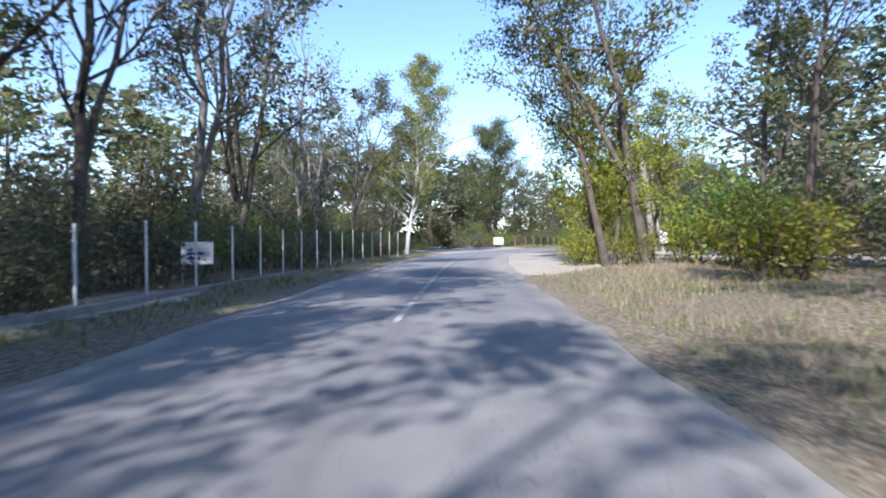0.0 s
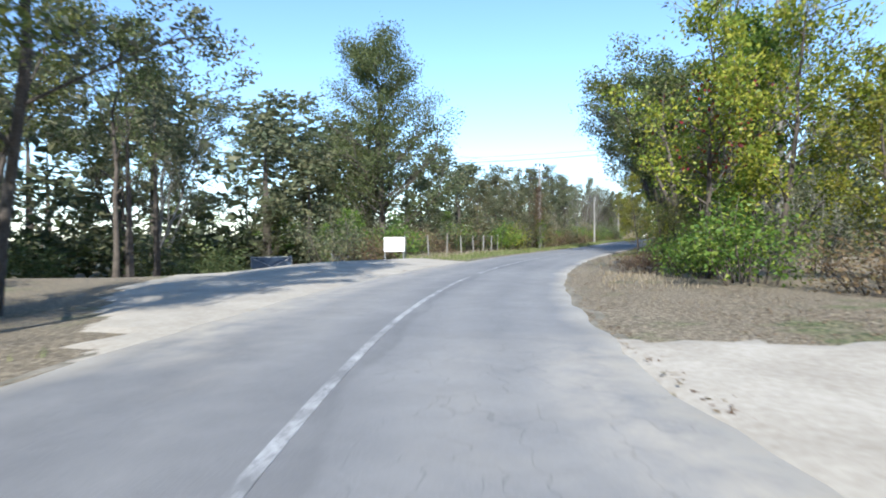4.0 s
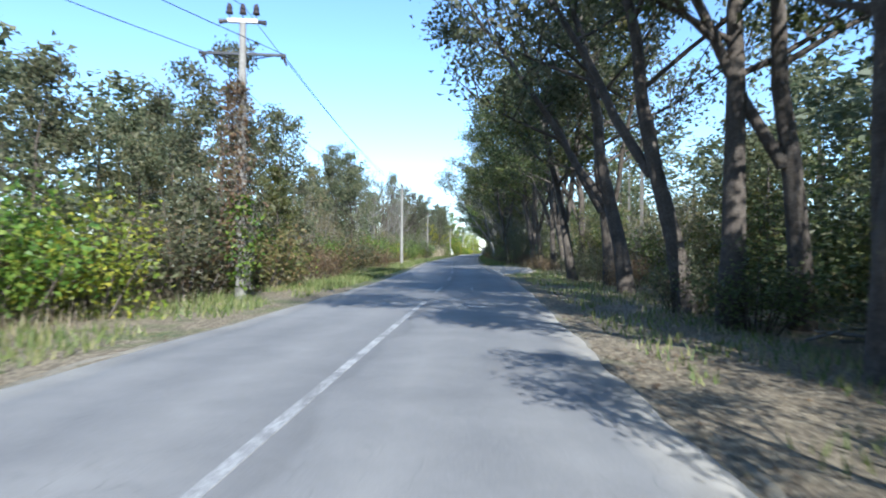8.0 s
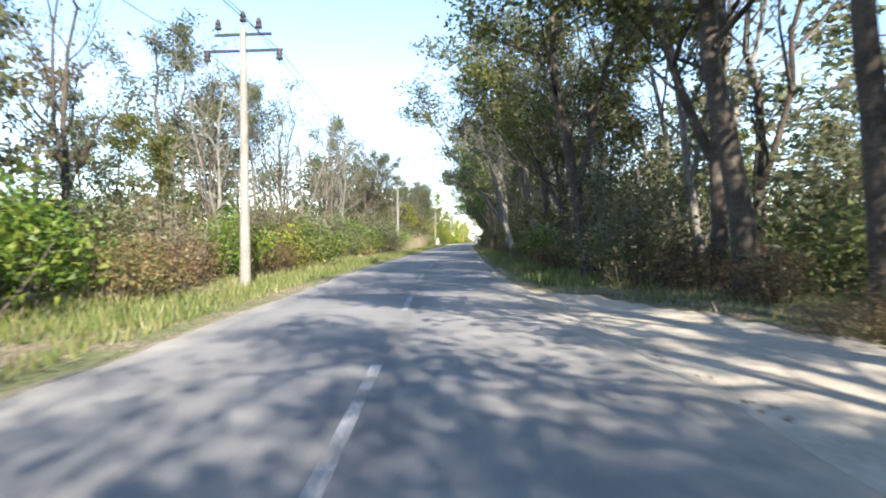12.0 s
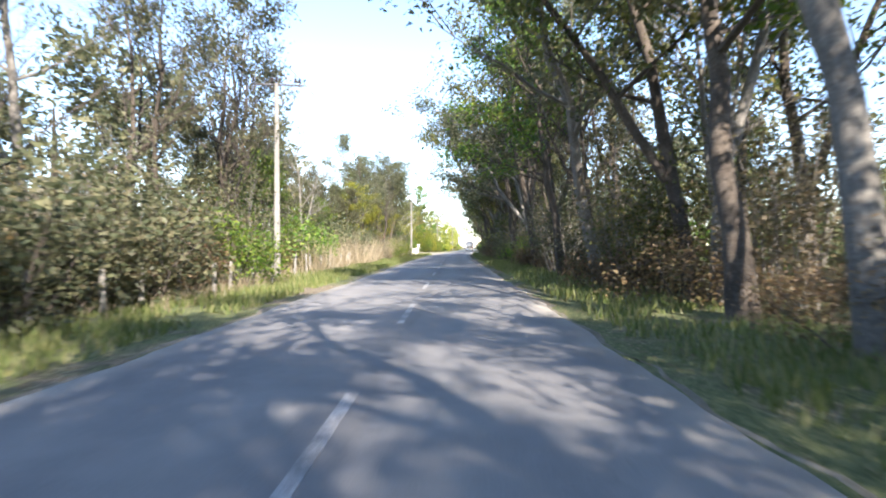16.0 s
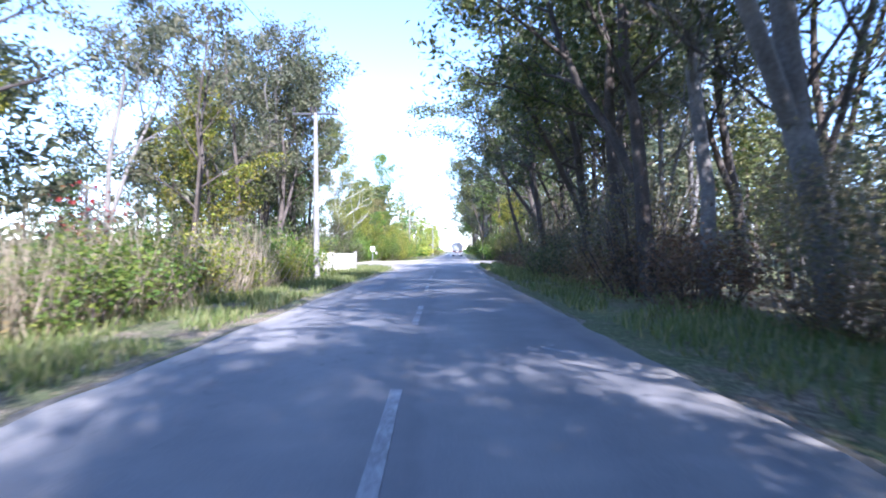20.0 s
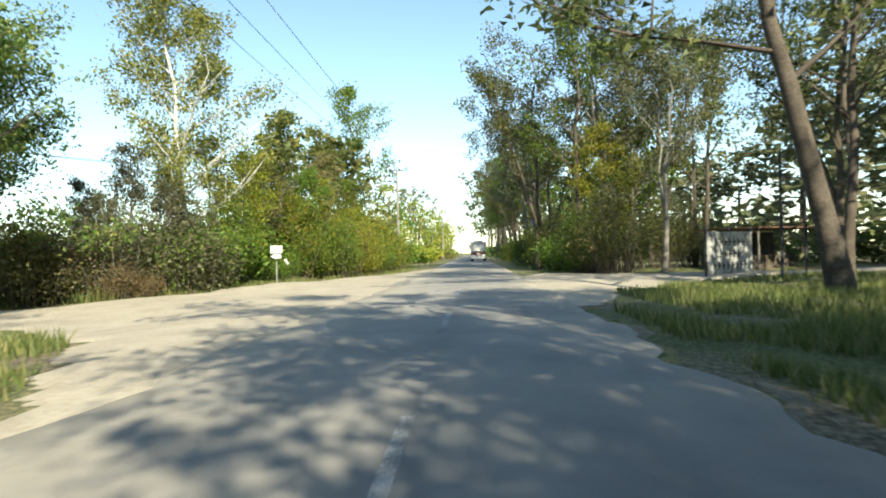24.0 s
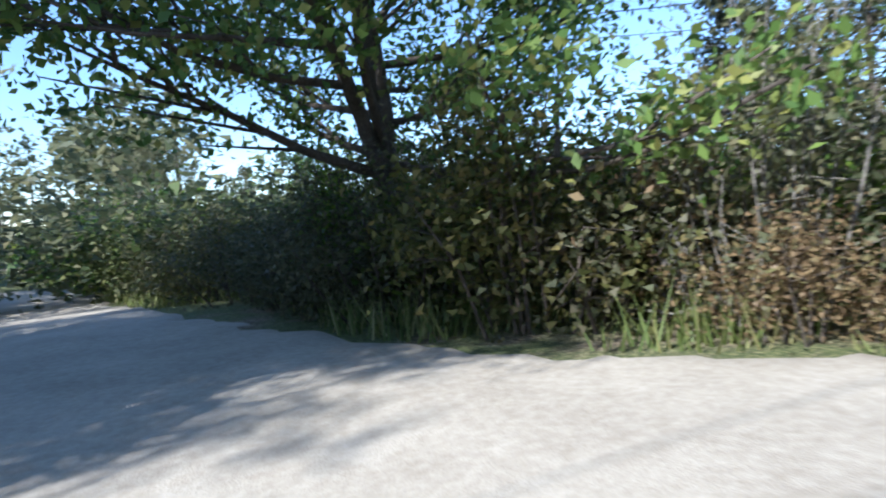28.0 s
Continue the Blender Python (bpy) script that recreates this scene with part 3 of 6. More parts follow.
def tree_meshes(seed, tall, girth, base, spread, limbs, leaves, leaf_mat, bark, size=0.13, clump=0.5, forks=4, lift=(0.4, 1.0), top=0.45, fork=0.0, three=True):
    """Trunk with limbs and twigs, and a crown of leaves in clumps on the twigs."""
    rnd = random.Random(seed)
    rng = np.random.default_rng(seed)
    verts, faces, tips = [], [], []
    lean = Vector((rnd.uniform(-0.08, 0.08), rnd.uniform(-0.08, 0.08), 0))
    n = 9
    trunk = [Vector((0, 0, -0.25))]
    for i in range(1, n + 1):
        t = i / n
        trunk.append(Vector((rnd.uniform(-1, 1) * 0.025 * tall * t, rnd.uniform(-1, 1) * 0.025 * tall * t, tall * t)) + lean * tall * t)
    radii = [girth * (1.25 if i == 0 else 1 - 0.9 * (i / n)) for i in range(n + 1)]
    tube(verts, faces, trunk, radii, 8)
    other = None
    if fork:
        # A second leader leaves the trunk low down.
        way, other = rnd.uniform(0, 6.3), []
        for i in range(n + 1):
            out = max(0.0, i / n - 0.2) * tall * 0.3
            other.append(trunk[i] + Vector((math.cos(way), math.sin(way), 0)) * out * (1.25 - 0.3 * i / n) - Vector((0, 0, 0.1 * out)))
        tube(verts, faces, other[2:], [0.75 * r for r in radii[2:]], 7)

    def on_trunk(t):
        line = other if other and rnd.random() < 0.45 else trunk
        k = min(int(t * n), n - 1)
        return line[k].lerp(line[k + 1], t * n - k)

    for i in range(limbs):
        t = base + (0.98 - base) * ((i + rnd.random()) / limbs)
        start = on_trunk(t)
        az = i * 2.4 + rnd.uniform(-0.5, 0.5)
        up = rnd.uniform(*lift)
        rise = (t - base) / (1 - base)
        shape = math.sin(math.pi * min(1, 0.25 + 0.75 * (rise ** 0.8))) * (1 - top) + top * (1 - rise * 0.5)
        length = spread * max(0.3, shape) * rnd.uniform(0.75, 1.2)
        way = Vector((math.cos(az), math.sin(az), up)).normalized()
        pts, p = [start], start.copy()
        for k in range(4):
            way = (way + Vector((rnd.uniform(-0.25, 0.25), rnd.uniform(-0.25, 0.25), rnd.uniform(-0.05, 0.22)))).normalized()
            p = p + way * length / 4
            pts.append(p.copy())
        r = max(0.02, girth * (1 - 0.9 * t) * 0.55)
        tube(verts, faces, pts, [r * (1 - 0.22 * k) for k in range(5)], 4)
        tips += [(pts[1], pts[2]), (pts[2], pts[3]), (pts[3], pts[4])]
        for f in range(forks):
            q = pts[1].lerp(pts[4], (f + rnd.random()) / forks)
            w = (way + Vector((rnd.uniform(-1, 1), rnd.uniform(-1, 1), rnd.uniform(-0.3, 0.8)))).normalized()
            l = length * rnd.uniform(0.25, 0.5)
            e = q + w * l
            tube(verts, faces, [q, e], [r * 0.4, r * 0.12], 3)
            side = e + Vector((rnd.uniform(-1, 1), rnd.uniform(-1, 1), rnd.uniform(-0.6, 0.5))) * l * 0.4
            tips += [(q, e), (q.lerp(e, 0.6), side)]
    wood = mesh_from("trunk", verts, faces, bark, True)
    near, far = (np.array([tuple(p[k]) for p in tips]) for k in (0, 1))
    weight = rng.uniform(0.05, 1, len(near)) ** 1.5
    pick = rng.choice(len(near), leaves, p=weight / weight.sum())
    along = rng.random((leaves, 1)) ** 0.6 * 1.1
    where = near[pick] * (1 - along) + far[pick] * along + np.clip(rng.normal(size=(leaves, 3)), -1.7, 1.7) * clump * np.array([0.62, 0.62, 0.45])
    return wood, quads_mesh("crown", leaf_quads(rng, where, size, size * 0.6, three=three), leaf_mat)


def bush_meshes(seed, tall, wide, leaves, leaf_mat, bark, size=0.1, stems=14, clump=0.28, three=False):
    """Stems from one root with clumps of leaves, uneven on top."""
    rnd = random.Random(seed)
    rng = np.random.default_rng(seed)
    verts, faces, tips = [], [], []
    for i in range(stems):
        az, out = rnd.uniform(0, 6.3), wide * math.sqrt(rnd.random())
        top = tall * (1 - 0.45 * (out / wide) ** 2) * rnd.uniform(0.55, 1.1)
        foot = Vector((math.cos(az) * out * 0.45, math.sin(az) * out * 0.45, -0.15))
        end = Vector((math.cos(az) * out, math.sin(az) * out, top))
        mid = foot.lerp(end, 0.5) + Vector((rnd.uniform(-0.2, 0.2), rnd.uniform(-0.2, 0.2), 0.12 * top))
        tube(verts, faces, [foot, mid, end], [0.028, 0.018, 0.006], 4)
        for k in range(4):
            q = foot.lerp(mid, 0.5 + 0.5 * rnd.random()) if k < 1 else mid.lerp(end, rnd.random())
            e = q + Vector((rnd.uniform(-1, 1), rnd.uniform(-1, 1), rnd.uniform(-0.5, 0.6))) * wide * 0.38
            tube(verts, faces, [q, e], [0.01, 0.004], 3)
            tips += [q, e, q.lerp(e, 0.5)]
        tips.append(end)
    wood = mesh_from("branchwork", verts, faces, bark, True)
    tip = np.array([tuple(p) for p in tips])
    weight = rng.uniform(0.2, 1, len(tip))
    pick = rng.choice(len(tip), leaves, p=weight / weight.sum())
    where = tip[pick] + np.clip(rng.normal(size=(leaves, 3)), -1.6, 1.6) * clump
    where[:, 2] = np.abs(where[:, 2])
    return wood, quads_mesh("crown", leaf_quads(rng, where, size, size * 0.6, three=three), leaf_mat)


KINDS, FAR = {}, []


def kind_of(name, label, category, wood, crown):
    """Keeps the meshes of a kind of plant, shared by all that are set out."""
    KINDS[name] = (label, category, wood, crown)


def plant(name, x, y, size=1.0, turn=None, sink=0.0, wide=1.0, label="", thing_name="tree", tilt=3.0, lean=0.0):
    text, category, wood, crown = KINDS[name]
    if name.startswith(("thicket", "twigs")):
        thing_name = category = "thicket"
    m = pose(x, y, height(x, y) - sink, random.uniform(-tilt, tilt), random.uniform(-tilt, tilt), random.uniform(0, 360) if turn is None else turn)
    if lean:
        m = pose(x, y, height(x, y) - sink, random.uniform(-tilt, tilt), lean) @ pose(0, 0, 0, 0, 0, random.uniform(0, 360) if turn is None else turn)
    ob = thing(thing_name, m, label or text, category)
    ob.scale = (size * wide, size * wide, size)
    part("trunk" if category == "tree" else "branchwork", wood, None, ob)
    part("crown", crown, None, ob)
    return ob


def far_plant(name, x, y, size=1.0, wide=1.0):
    FAR.append((name, x, y, size, wide, random.uniform(0, 6.28)))


for i, (mat, bark, seed, bend) in enumerate(((LEAF_DARK, BARK, 11, 0.0), (LEAF_GREY, BARK, 12, 1.0), (LEAF_DARK, BARK, 13, 1.0), (LEAF_GREEN, BARK, 14, 0.0), (LEAF_GREY, BARK_PALE, 15, 1.0), (LEAF_OLIVE, BARK, 16, 1.0))):
    kind_of(f"tall{i}", "tall roadside tree with a bare trunk and loose olive crown", "tree",
            *tree_meshes(seed, 14, 0.19, 0.34, 4.6, 14, 6800, mat, bark, 0.1, 0.5, 6, fork=bend))
for i, (mat, bark, seed) in enumerate(((LEAF_GREEN, BARK, 21), (LEAF_LIME, BARK, 22), (LEAF_GREY, BARK, 23), (LEAF_AUTUMN, BARK, 24), (LEAF_OLIVE, BARK, 25))):
    kind_of(f"mid{i}", "young broad-leaved tree leafy from low down", "tree", *tree_meshes(seed, 8.5, 0.11, 0.12, 2.7, 15, 7000 if i == 1 else 6000, mat, bark, 0.07 if i == 1 else 0.088, 0.42, 5, three=i != 1))
kind_of("sparse0", "thin roadside tree with sparse dry crown", "tree", *tree_meshes(31, 12.5, 0.15, 0.26, 3.6, 14, 1300, LEAF_GREY, BARK, 0.13, 0.45, 7, fork=1.0))
kind_of("sparse1", "thin half-bare tree with autumn leaves", "tree", *tree_meshes(32, 11, 0.13, 0.22, 3.2, 14, 1200, LEAF_AUTUMN, BARK_PALE, 0.13, 0.45, 7, fork=1.0))
for i, (mat, seed, h, text) in enumerate(((LEAF_GREEN, 41, 2.6, "green leafy bush beside the road"), (LEAF_LIME, 42, 2.4, "yellow-green leafy bush beside the road"), (LEAF_DARK, 43, 2.6, "dark dense bush beside the road"),
                                          (LEAF_AUTUMN, 44, 2.3, "bush with yellow and brown leaves"), (LEAF_DRY, 45, 1.9, "dry brown bramble thicket on the verge"), (LEAF_GREY, 46, 2.8, "grey-green leafy bush beside the road"))):
    kind_of(f"bush{i}", text, "bush", *bush_meshes(seed, h, 1.6, 2700, mat, BARK, 0.067 if i != 4 else 0.056, three=True))
for i, (mat, seed, text) in enumerate(((LEAF_GREEN, 61, "green small-leaved bush on the side road's bank"), (LEAF_OLIVE, 62, "olive small-leaved bush on the side road's bank"), (LEAF_GREY, 63, "grey-green willow bush on the side road's bank"), (LEAF_DRY, 64, "dry brown bramble thicket on the bank"))):
    kind_of(f"bank{i}", text, "bush", *bush_meshes(seed, 2.7 if i < 3 else 1.9, 1.7, 5200, mat, BARK, 0.057, 18, 0.28, three=True))
for i, (mat, seed) in enumerate(((LEAF_LIME, 47), (LEAF_GREEN, 48), (LEAF_AUTUMN, 49))):
    kind_of(f"hedge{i}", ("tall yellow-green bush at the side road", "tall green bush at the side road", "tall bush with browning leaves")[i], "bush", *bush_meshes(seed, 4.0, 2.1, 7600, mat, BARK, 0.064, 26, 0.34, three=True))
for i, (bark, seed) in enumerate(((BARK_PALE, 33), (BARK, 34))):
    kind_of(f"bare{i}", "tall half-bare tree with fine grey twigs", "tree", *tree_meshes(seed, 13.5, 0.15, 0.24, 4.0, 17, 520, LEAF_GREY, bark, 0.1, 0.5, 13, (0.5, 1.3), fork=1.0))
for i, (mat, bark, seed, text) in enumerate(((LEAF_GREY, BARK_PALE, 71, "tall grey-green thicket of thin stems"), (LEAF_OLIVE, BARK, 72, "tall olive thicket of thin stems"), (LEAF_DUN, BARK_PALE, 73, "tall dun-leaved thicket with dry twigs"))):
    kind_of(f"thicket{i}", text, "bush", *bush_meshes(seed, 5.4, 2.1, 3800, mat, bark, 0.074, 30, 0.36, three=True))
for i, (mat, bark, seed) in enumerate(((LEAF_DUN, BARK_PALE, 74), (LEAF_AUTUMN, BARK, 75))):
    kind_of(f"twigs{i}", "half-bare thicket of grey-brown twigs", "bush", *bush_meshes(seed, 4.2, 1.9, 1500, mat, bark, 0.06, 46, 0.36, three=True))
kind_of("oak", "broad oak with heavy limbs over the side road", "tree", *tree_meshes(51, 10.5, 0.25, 0.2, 6.2, 40, 56000, LEAF_OAK, BARK, 0.085, 0.62, 10, (-0.2, 0.55), 0.75, fork=1.0, three=False))
kind_of("birch", "tall birch with white trunk and yellowing leaves", "tree", *tree_meshes(52, 17.5, 0.17, 0.14, 4.2, 34, 29000, LEAF_BIRCH, BARK_WHITE, 0.082, 0.5, 9, (0.3, 1.1), three=False))
kind_of("big", "large solitary tree with dense rounded crown", "tree", *tree_meshes(53, 22, 0.42, 0.14, 7.6, 40, 46000, LEAF_DARK, BARK, 0.12, 0.95, 8, (0.2, 0.9), 0.65))
kind_of("poplar", "slender poplar standing behind the gate", "tree", *tree_meshes(54, 16, 0.2, 0.1, 2.0, 26, 8000, LEAF_GREY, BARK_PALE, 0.11, 0.35, 3, (1.4, 2.4)))


def row(y0, y1, step, near, far, kinds, sizes, wide=1.0, name="tree", away=False, lean=0.0):
    """Plants beside the road between two distances, at uneven steps."""
    y = y0
    while y < y1:
        p = beside(y + random.uniform(-0.3, 0.3) * step, random.uniform(near, far))
        kind, size, w = random.choice(kinds), random.uniform(*sizes), wide * random.uniform(0.9, 1.15)
        if away:
            far_plant(kind, p.x, p.y, size, w)
        else:
            plant(kind, p.x, p.y, size, wide=w, thing_name=name, lean=lean * random.uniform(0.3, 1.4))
        y += step * random.uniform(0.75, 1.25)


TALL = ["tall0", "tall1", "tall2", "tall3", "tall4", "tall5"]
DARKS = ["tall0", "tall2", "tall1", "tall5"]
random.seed(5)
# Right of the road.
row(-2, 20, 5.4, 11, 17, TALL, (0.85, 1.15))
row(-2, 19, 3.2, 9.2, 11.5, ["bush5", "bush3", "bush0", "bush1"], (1.0, 1.5), 1.15, name="bush")
row(-6, 22, 3.5, 13, 20, ["bush5", "bush0", "bush4"], (1.2, 1.7), 1.4, away=True)
for x, y, s in ((19.7, 28.6, 1.15), (18.9, 30.6, 0.9), (21.2, 26.9, 1.05), (22.9, 26.6, 0.8)):
    plant("mid1", x, y, s)
for x, y, s in ((18.6, 29.8, 0.75), (21.3, 29.0, 0.8), (17.9, 31.6, 0.6), (19.6, 27.9, 0.8), (22.4, 26.2, 0.7), (24.4, 26.8, 0.9), (26.4, 25.6, 1.0)):
    plant("bush1", x, y, s, thing_name="bush")
plant("tall5", 22.9, 25.8, 1.15, lean=-12), plant("tall1", 26.5, 31.0, 1.0), plant("tall0", 20.9, 26.8, 1.0, lean=-13)
for x, y, k, s in ((7.4, 64.4, "mid1", 1.05), (9.4, 63.6, "mid1", 1.0), (9.0, 66.6, "mid0", 1.05), (11.6, 61.5, "mid1", 0.72), (13.4, 62.0, "mid0", 0.65), (15, 60, "mid2", 0.55), (18, 58, "mid2", 0.5), (22, 56, "mid2", 0.55), (26, 54, "mid0", 0.5), (30, 51, "mid2", 0.55), (34, 46, "mid0", 0.6)):
    plant(k, x, y, s)
for x, y, k, s in ((14, 55.5, "bush2", 1.2), (17, 54, "bush2", 1.3), (20, 53, "bush5", 1.2), (23, 51.5, "bush2", 1.3), (26, 50, "bush5", 1.3), (29, 47.5, "bush2", 1.3), (32, 43, "bush5", 1.3), (11, 58.5, "bush4", 0.9)):
    plant(k, x, y, s, wide=1.2, thing_name="bush")
row(68, 84, 3.6, 9, 13, ["bare0", "sparse0", "bare1"], (0.9, 1.1))
plant("tall2", 5.2, 94.6, 1.05, wide=1.4), plant("tall0", 5.6, 100.2, 1.1, wide=1.35)
plant("mid1", 3.9, 87.4, 0.62, wide=1.1), plant("mid0", 6.2, 91.4, 1.0)
row(78, 94, 6.0, 10.5, 15, ["bare1", "sparse0", "bare0"], (0.8, 1.0))
row(60, 66, 2.6, 7.6, 8.8, ["bush0", "bush1"], (0.7, 1.05), 1.1, name="bush")
row(84, 96, 4.2, 9.4, 11, ["mid0", "tall4", "mid2"], (0.85, 1.05))
row(90, 150, 4.8, 6.4, 8.6, DARKS, (1.0, 1.25), 1.28, lean=-7)
row(88, 152, 10.0, 11, 17, ["sparse0", "tall4", "bare0"], (0.85, 1.15), away=True)
row(88, 150, 3.6, 6.6, 8.5, ["bush2", "bush4", "bush5"], (0.4, 0.7), 1.2, name="bush")
row(88, 150, 2.6, 10, 17, ["bush4", "bush2", "bush5"], (0.9, 1.5), 1.4, away=True)
row(150, 272, 5.6, 6.2, 8.6, ["tall5", "tall1", "tall4", "tall3", "tall5", "mid4", "tall4"], (0.95, 1.25), 1.28, lean=-8)
row(150, 300, 7.5, 9.4, 12.5, ["tall1", "sparse0", "tall5", "tall4"], (0.9, 1.15), 1.15, lean=-4)
row(150, 308, 3.3, 6.4, 8.0, ["bush5", "bush4", "bush5", "bush4", "bush0"], (0.6, 1.05), 1.2, name="bush")
row(88, 300, 5.0, 16, 22, ["mid2", "mid4", "mid2"], (0.45, 0.75), 1.4, away=True)
row(150, 300, 6.0, 11, 16, ["bush5", "bush0", "bush5"], (0.7, 1.2), 1.4, away=True)
row(272, 306, 4.2, 6.4, 8.4, ["tall0", "tall2", "sparse0", "tall5"], (0.95, 1.15), 1.25, lean=-9)
for x, y, k, s in ((15.6, 321.6, "tall2", 1.08), (18.2, 326.0, "tall2", 1.0), (24.5, 327, "tall0", 1.0)):
    plant(k, x, y, s)
plant("tall0", 13.4, 318.6, 1.3, wide=1.45, lean=-12, turn=40)
plant("tall5", 6.6, 206.0, 1.1, wide=1.2, lean=-14), plant("tall1", 6.4, 232.0, 1.1, wide=1.2, lean=-15)
row(338, 352, 3.4, 8.5, 13, ["tall3", "mid1", "tall4", "mid0"], (1.0, 1.2))
row(352, 430, 4.6, 6.8, 9, ["tall3", "tall1", "tall5", "tall4"], (0.95, 1.2), lean=-5)
row(345, 400, 3.2, 6.4, 8.5, ["bush0", "bush2", "bush1"], (0.8, 1.3), 1.2, name="bush")
row(345, 460, 6.0, 12, 20, TALL, (0.9, 1.2), away=True)
row(400, 560, 3.6, 6.2, 9, ["bush2", "bush0", "tall1", "tall0"], (1.1, 1.4), 1.2, away=True)
row(152, 270, 8.0, 7.2, 9, ["bare0", "bare1"], (0.85, 1.1), lean=-6)
row(256, 282, 7.0, 9.2, 12, ["tall5", "tall1", "bare0"], (0.95, 1.15), lean=-5)
row(282, 302, 4.6, 8.8, 12, DARKS, (0.95, 1.15), lean=-5)
row(90, 150, 4.2, 13, 19, ["mid2", "mid4", "mid2"], (0.65, 0.95), 1.3, away=True)
row(150, 300, 5.6, 12.5, 18, ["mid2", "mid4", "mid2"], (0.55, 0.9), 1.3, away=True)
# Left of the road.
row(-28, 14, 5.4, -11.5, -8.6, ["tall1", "tall4", "sparse0", "tall2"], (1.0, 1.25), 1.2)
row(14, 56, 5.2, -12, -8.8, ["bare1", "sparse0", "tall4", "bare0", "sparse0", "tall1"], (0.95, 1.2), 1.05)
# This row stands right, unseen behind the start, added to shade the road.
row(-52, 4, 7.0, 5.5, 8.5, DARKS, (0.9, 1.15), 1.1, away=True)
# This row, out of view at the left rear, is added to dapple the road.
row(-30, 1, 4.5, -8.5, -6.0, TALL, (0.9, 1.1), away=True)
row(-34, 60, 11.0, -28, -17, ["tall1", "sparse0", "tall5"], (0.75, 1.0), away=True)
row(-34, 60, 3.0, -24, -11, ["bush2", "bush5", "bush0"], (1.1, 1.6), 1.5, away=True)
row(2, 52, 2.7, -9.8, -8.4, ["bush5", "bush5", "bush0"], (0.8, 1.2), 1.15, name="bush")
row(-34, 0, 3.6, -13, -10.5, ["bush0", "bush2", "bush5"], (0.8, 1.2), 1.2, name="bush")
row(52, 68, 4.0, -26, -16, TALL, (0.8, 1.0))
row(56, 80, 2.6, -34, -20, ["bush2", "bush5", "tall1", "tall4"], (0.9, 1.2), 1.2, away=True)
plant("birch", -3.6, 45.6, 1.0)
plant("big", -21.9, 98.7, 1.04)
for x, y, k, s in ((-36, 108, "poplar", 1.0), (-33, 112, "poplar", 0.9), (-40, 100, "tall1", 1.0), (-45, 92, "tall2", 1.0), (-36, 84, "tall4", 0.9), (-34, 78, "tall1", 1.0), (-27, 74, "tall4", 0.95), (-34, 96, "mid2", 0.9)):
    plant(k, x, y, s)
row(80, 104, 3.0, -14, -11, ["bush0", "bush5", "bush3", "bush4"], (1.0, 1.5), 1.2, name="bush")
row(84, 112, 4.0, -22, -15, ["mid0", "mid2", "mid4"], (0.5, 0.66), 1.2)
row(98, 172, 2.7, -8.8, -6.8, ["bush0", "bush1", "bush3", "bush5", "bush4"], (0.75, 1.2), 1.2, name="bush")
row(96, 172, 2.6, -13, -9.2, ["bush0", "bush5", "bush3", "bush4"], (0.9, 1.4), 1.3, away=True)
for x, y, k, s in ((-13.6, 115.6, "mid2", 1.05), (-9.7, 117.2, "mid2", 1.0), (-9.2, 116.4, "mid4", 0.62), (-8.8, 108.3, "mid2", 1.0), (-10.4, 142.8, "mid2", 1.15), (-12.2, 145.5, "mid2", 1.1), (-15.4, 147.7, "mid2", 0.95)):
    plant(k, x, y, s)
row(106, 172, 5.4, -19, -12, ["mid2", "mid4", "sparse1", "mid3"], (0.75, 1.0))
row(172, 232, 4.8, -20, -11, ["bare0", "tall4", "bare1", "sparse0", "tall1"], (0.85, 1.15))
row(172, 214, 2.6, -9.2, -7.6, ["bush0", "bush3", "bush5", "bush5", "bush4"], (0.85, 1.3), 1.2, name="bush")
row(172, 262, 2.8, -13.5, -9.6, ["bush3", "bush5", "bush0", "bush5"], (1.1, 1.6), 1.3, away=True)
row(150, 232, 9.0, -11.5, -9.5, ["bare1", "bare0"], (0.75, 1.0))
row(205, 262, 4.6, -15, -11.2, ["mid2", "mid4", "mid3", "mid0", "mid2"], (0.75, 0.95))
row(228, 262, 4.8, -19, -12, ["tall1", "tall4", "sparse0"], (0.6, 0.78))
row(264, 296, 4.0, -17, -9.5, ["tall1", "mid1", "tall3", "sparse0", "tall4"], (0.95, 1.15))
row(262, 297, 2.8, -8.8, -6.2, ["bush1", "bush0", "bush1", "bush3"], (0.7, 1.1), 1.2, name="bush")
row(262, 310, 2.8, -22, -10, ["bush2", "bush5", "mid2"], (0.9, 1.3), 1.3, away=True)
row(303, 311, 3.0, -16, -10, ["bush1", "bush0"], (0.7, 0.9), 1.2, name="bush")
for x, y, k, s in ((-12.5, 303.5, "tall4", 0.95), (-15, 308.5, "tall1", 0.9), (-10.5, 300.3, "tall4", 1.2), (-20, 306.5, "tall0", 0.9)):
    plant(k, x, y, s)
plant("birch", -10.2, 331.2, 1.0)
for x, y, s in ((-8.6, 330.2, 0.42), (-9.6, 328.2, 0.36), (-7.6, 335.4, 0.5), (-6.2, 341.0, 0.45)):
    plant("bare1", x, y, s)
plant("oak", -16.4, 323.2, 1.0)
for x, y, k, s in ((-15.6, 322.9, "bank2", 1.05), (-17.8, 323.0, "hedge1", 0.8), (-13.6, 324.0, "bank1", 1.25), (-19.6, 322.6, "thicket0", 0.62), (-11.2, 325.6, "thicket0", 0.8)):
    plant(k, x, y, s, thing_name="bush")
plant("tall1", -9.8, 308.0, 0.95, turn=20)
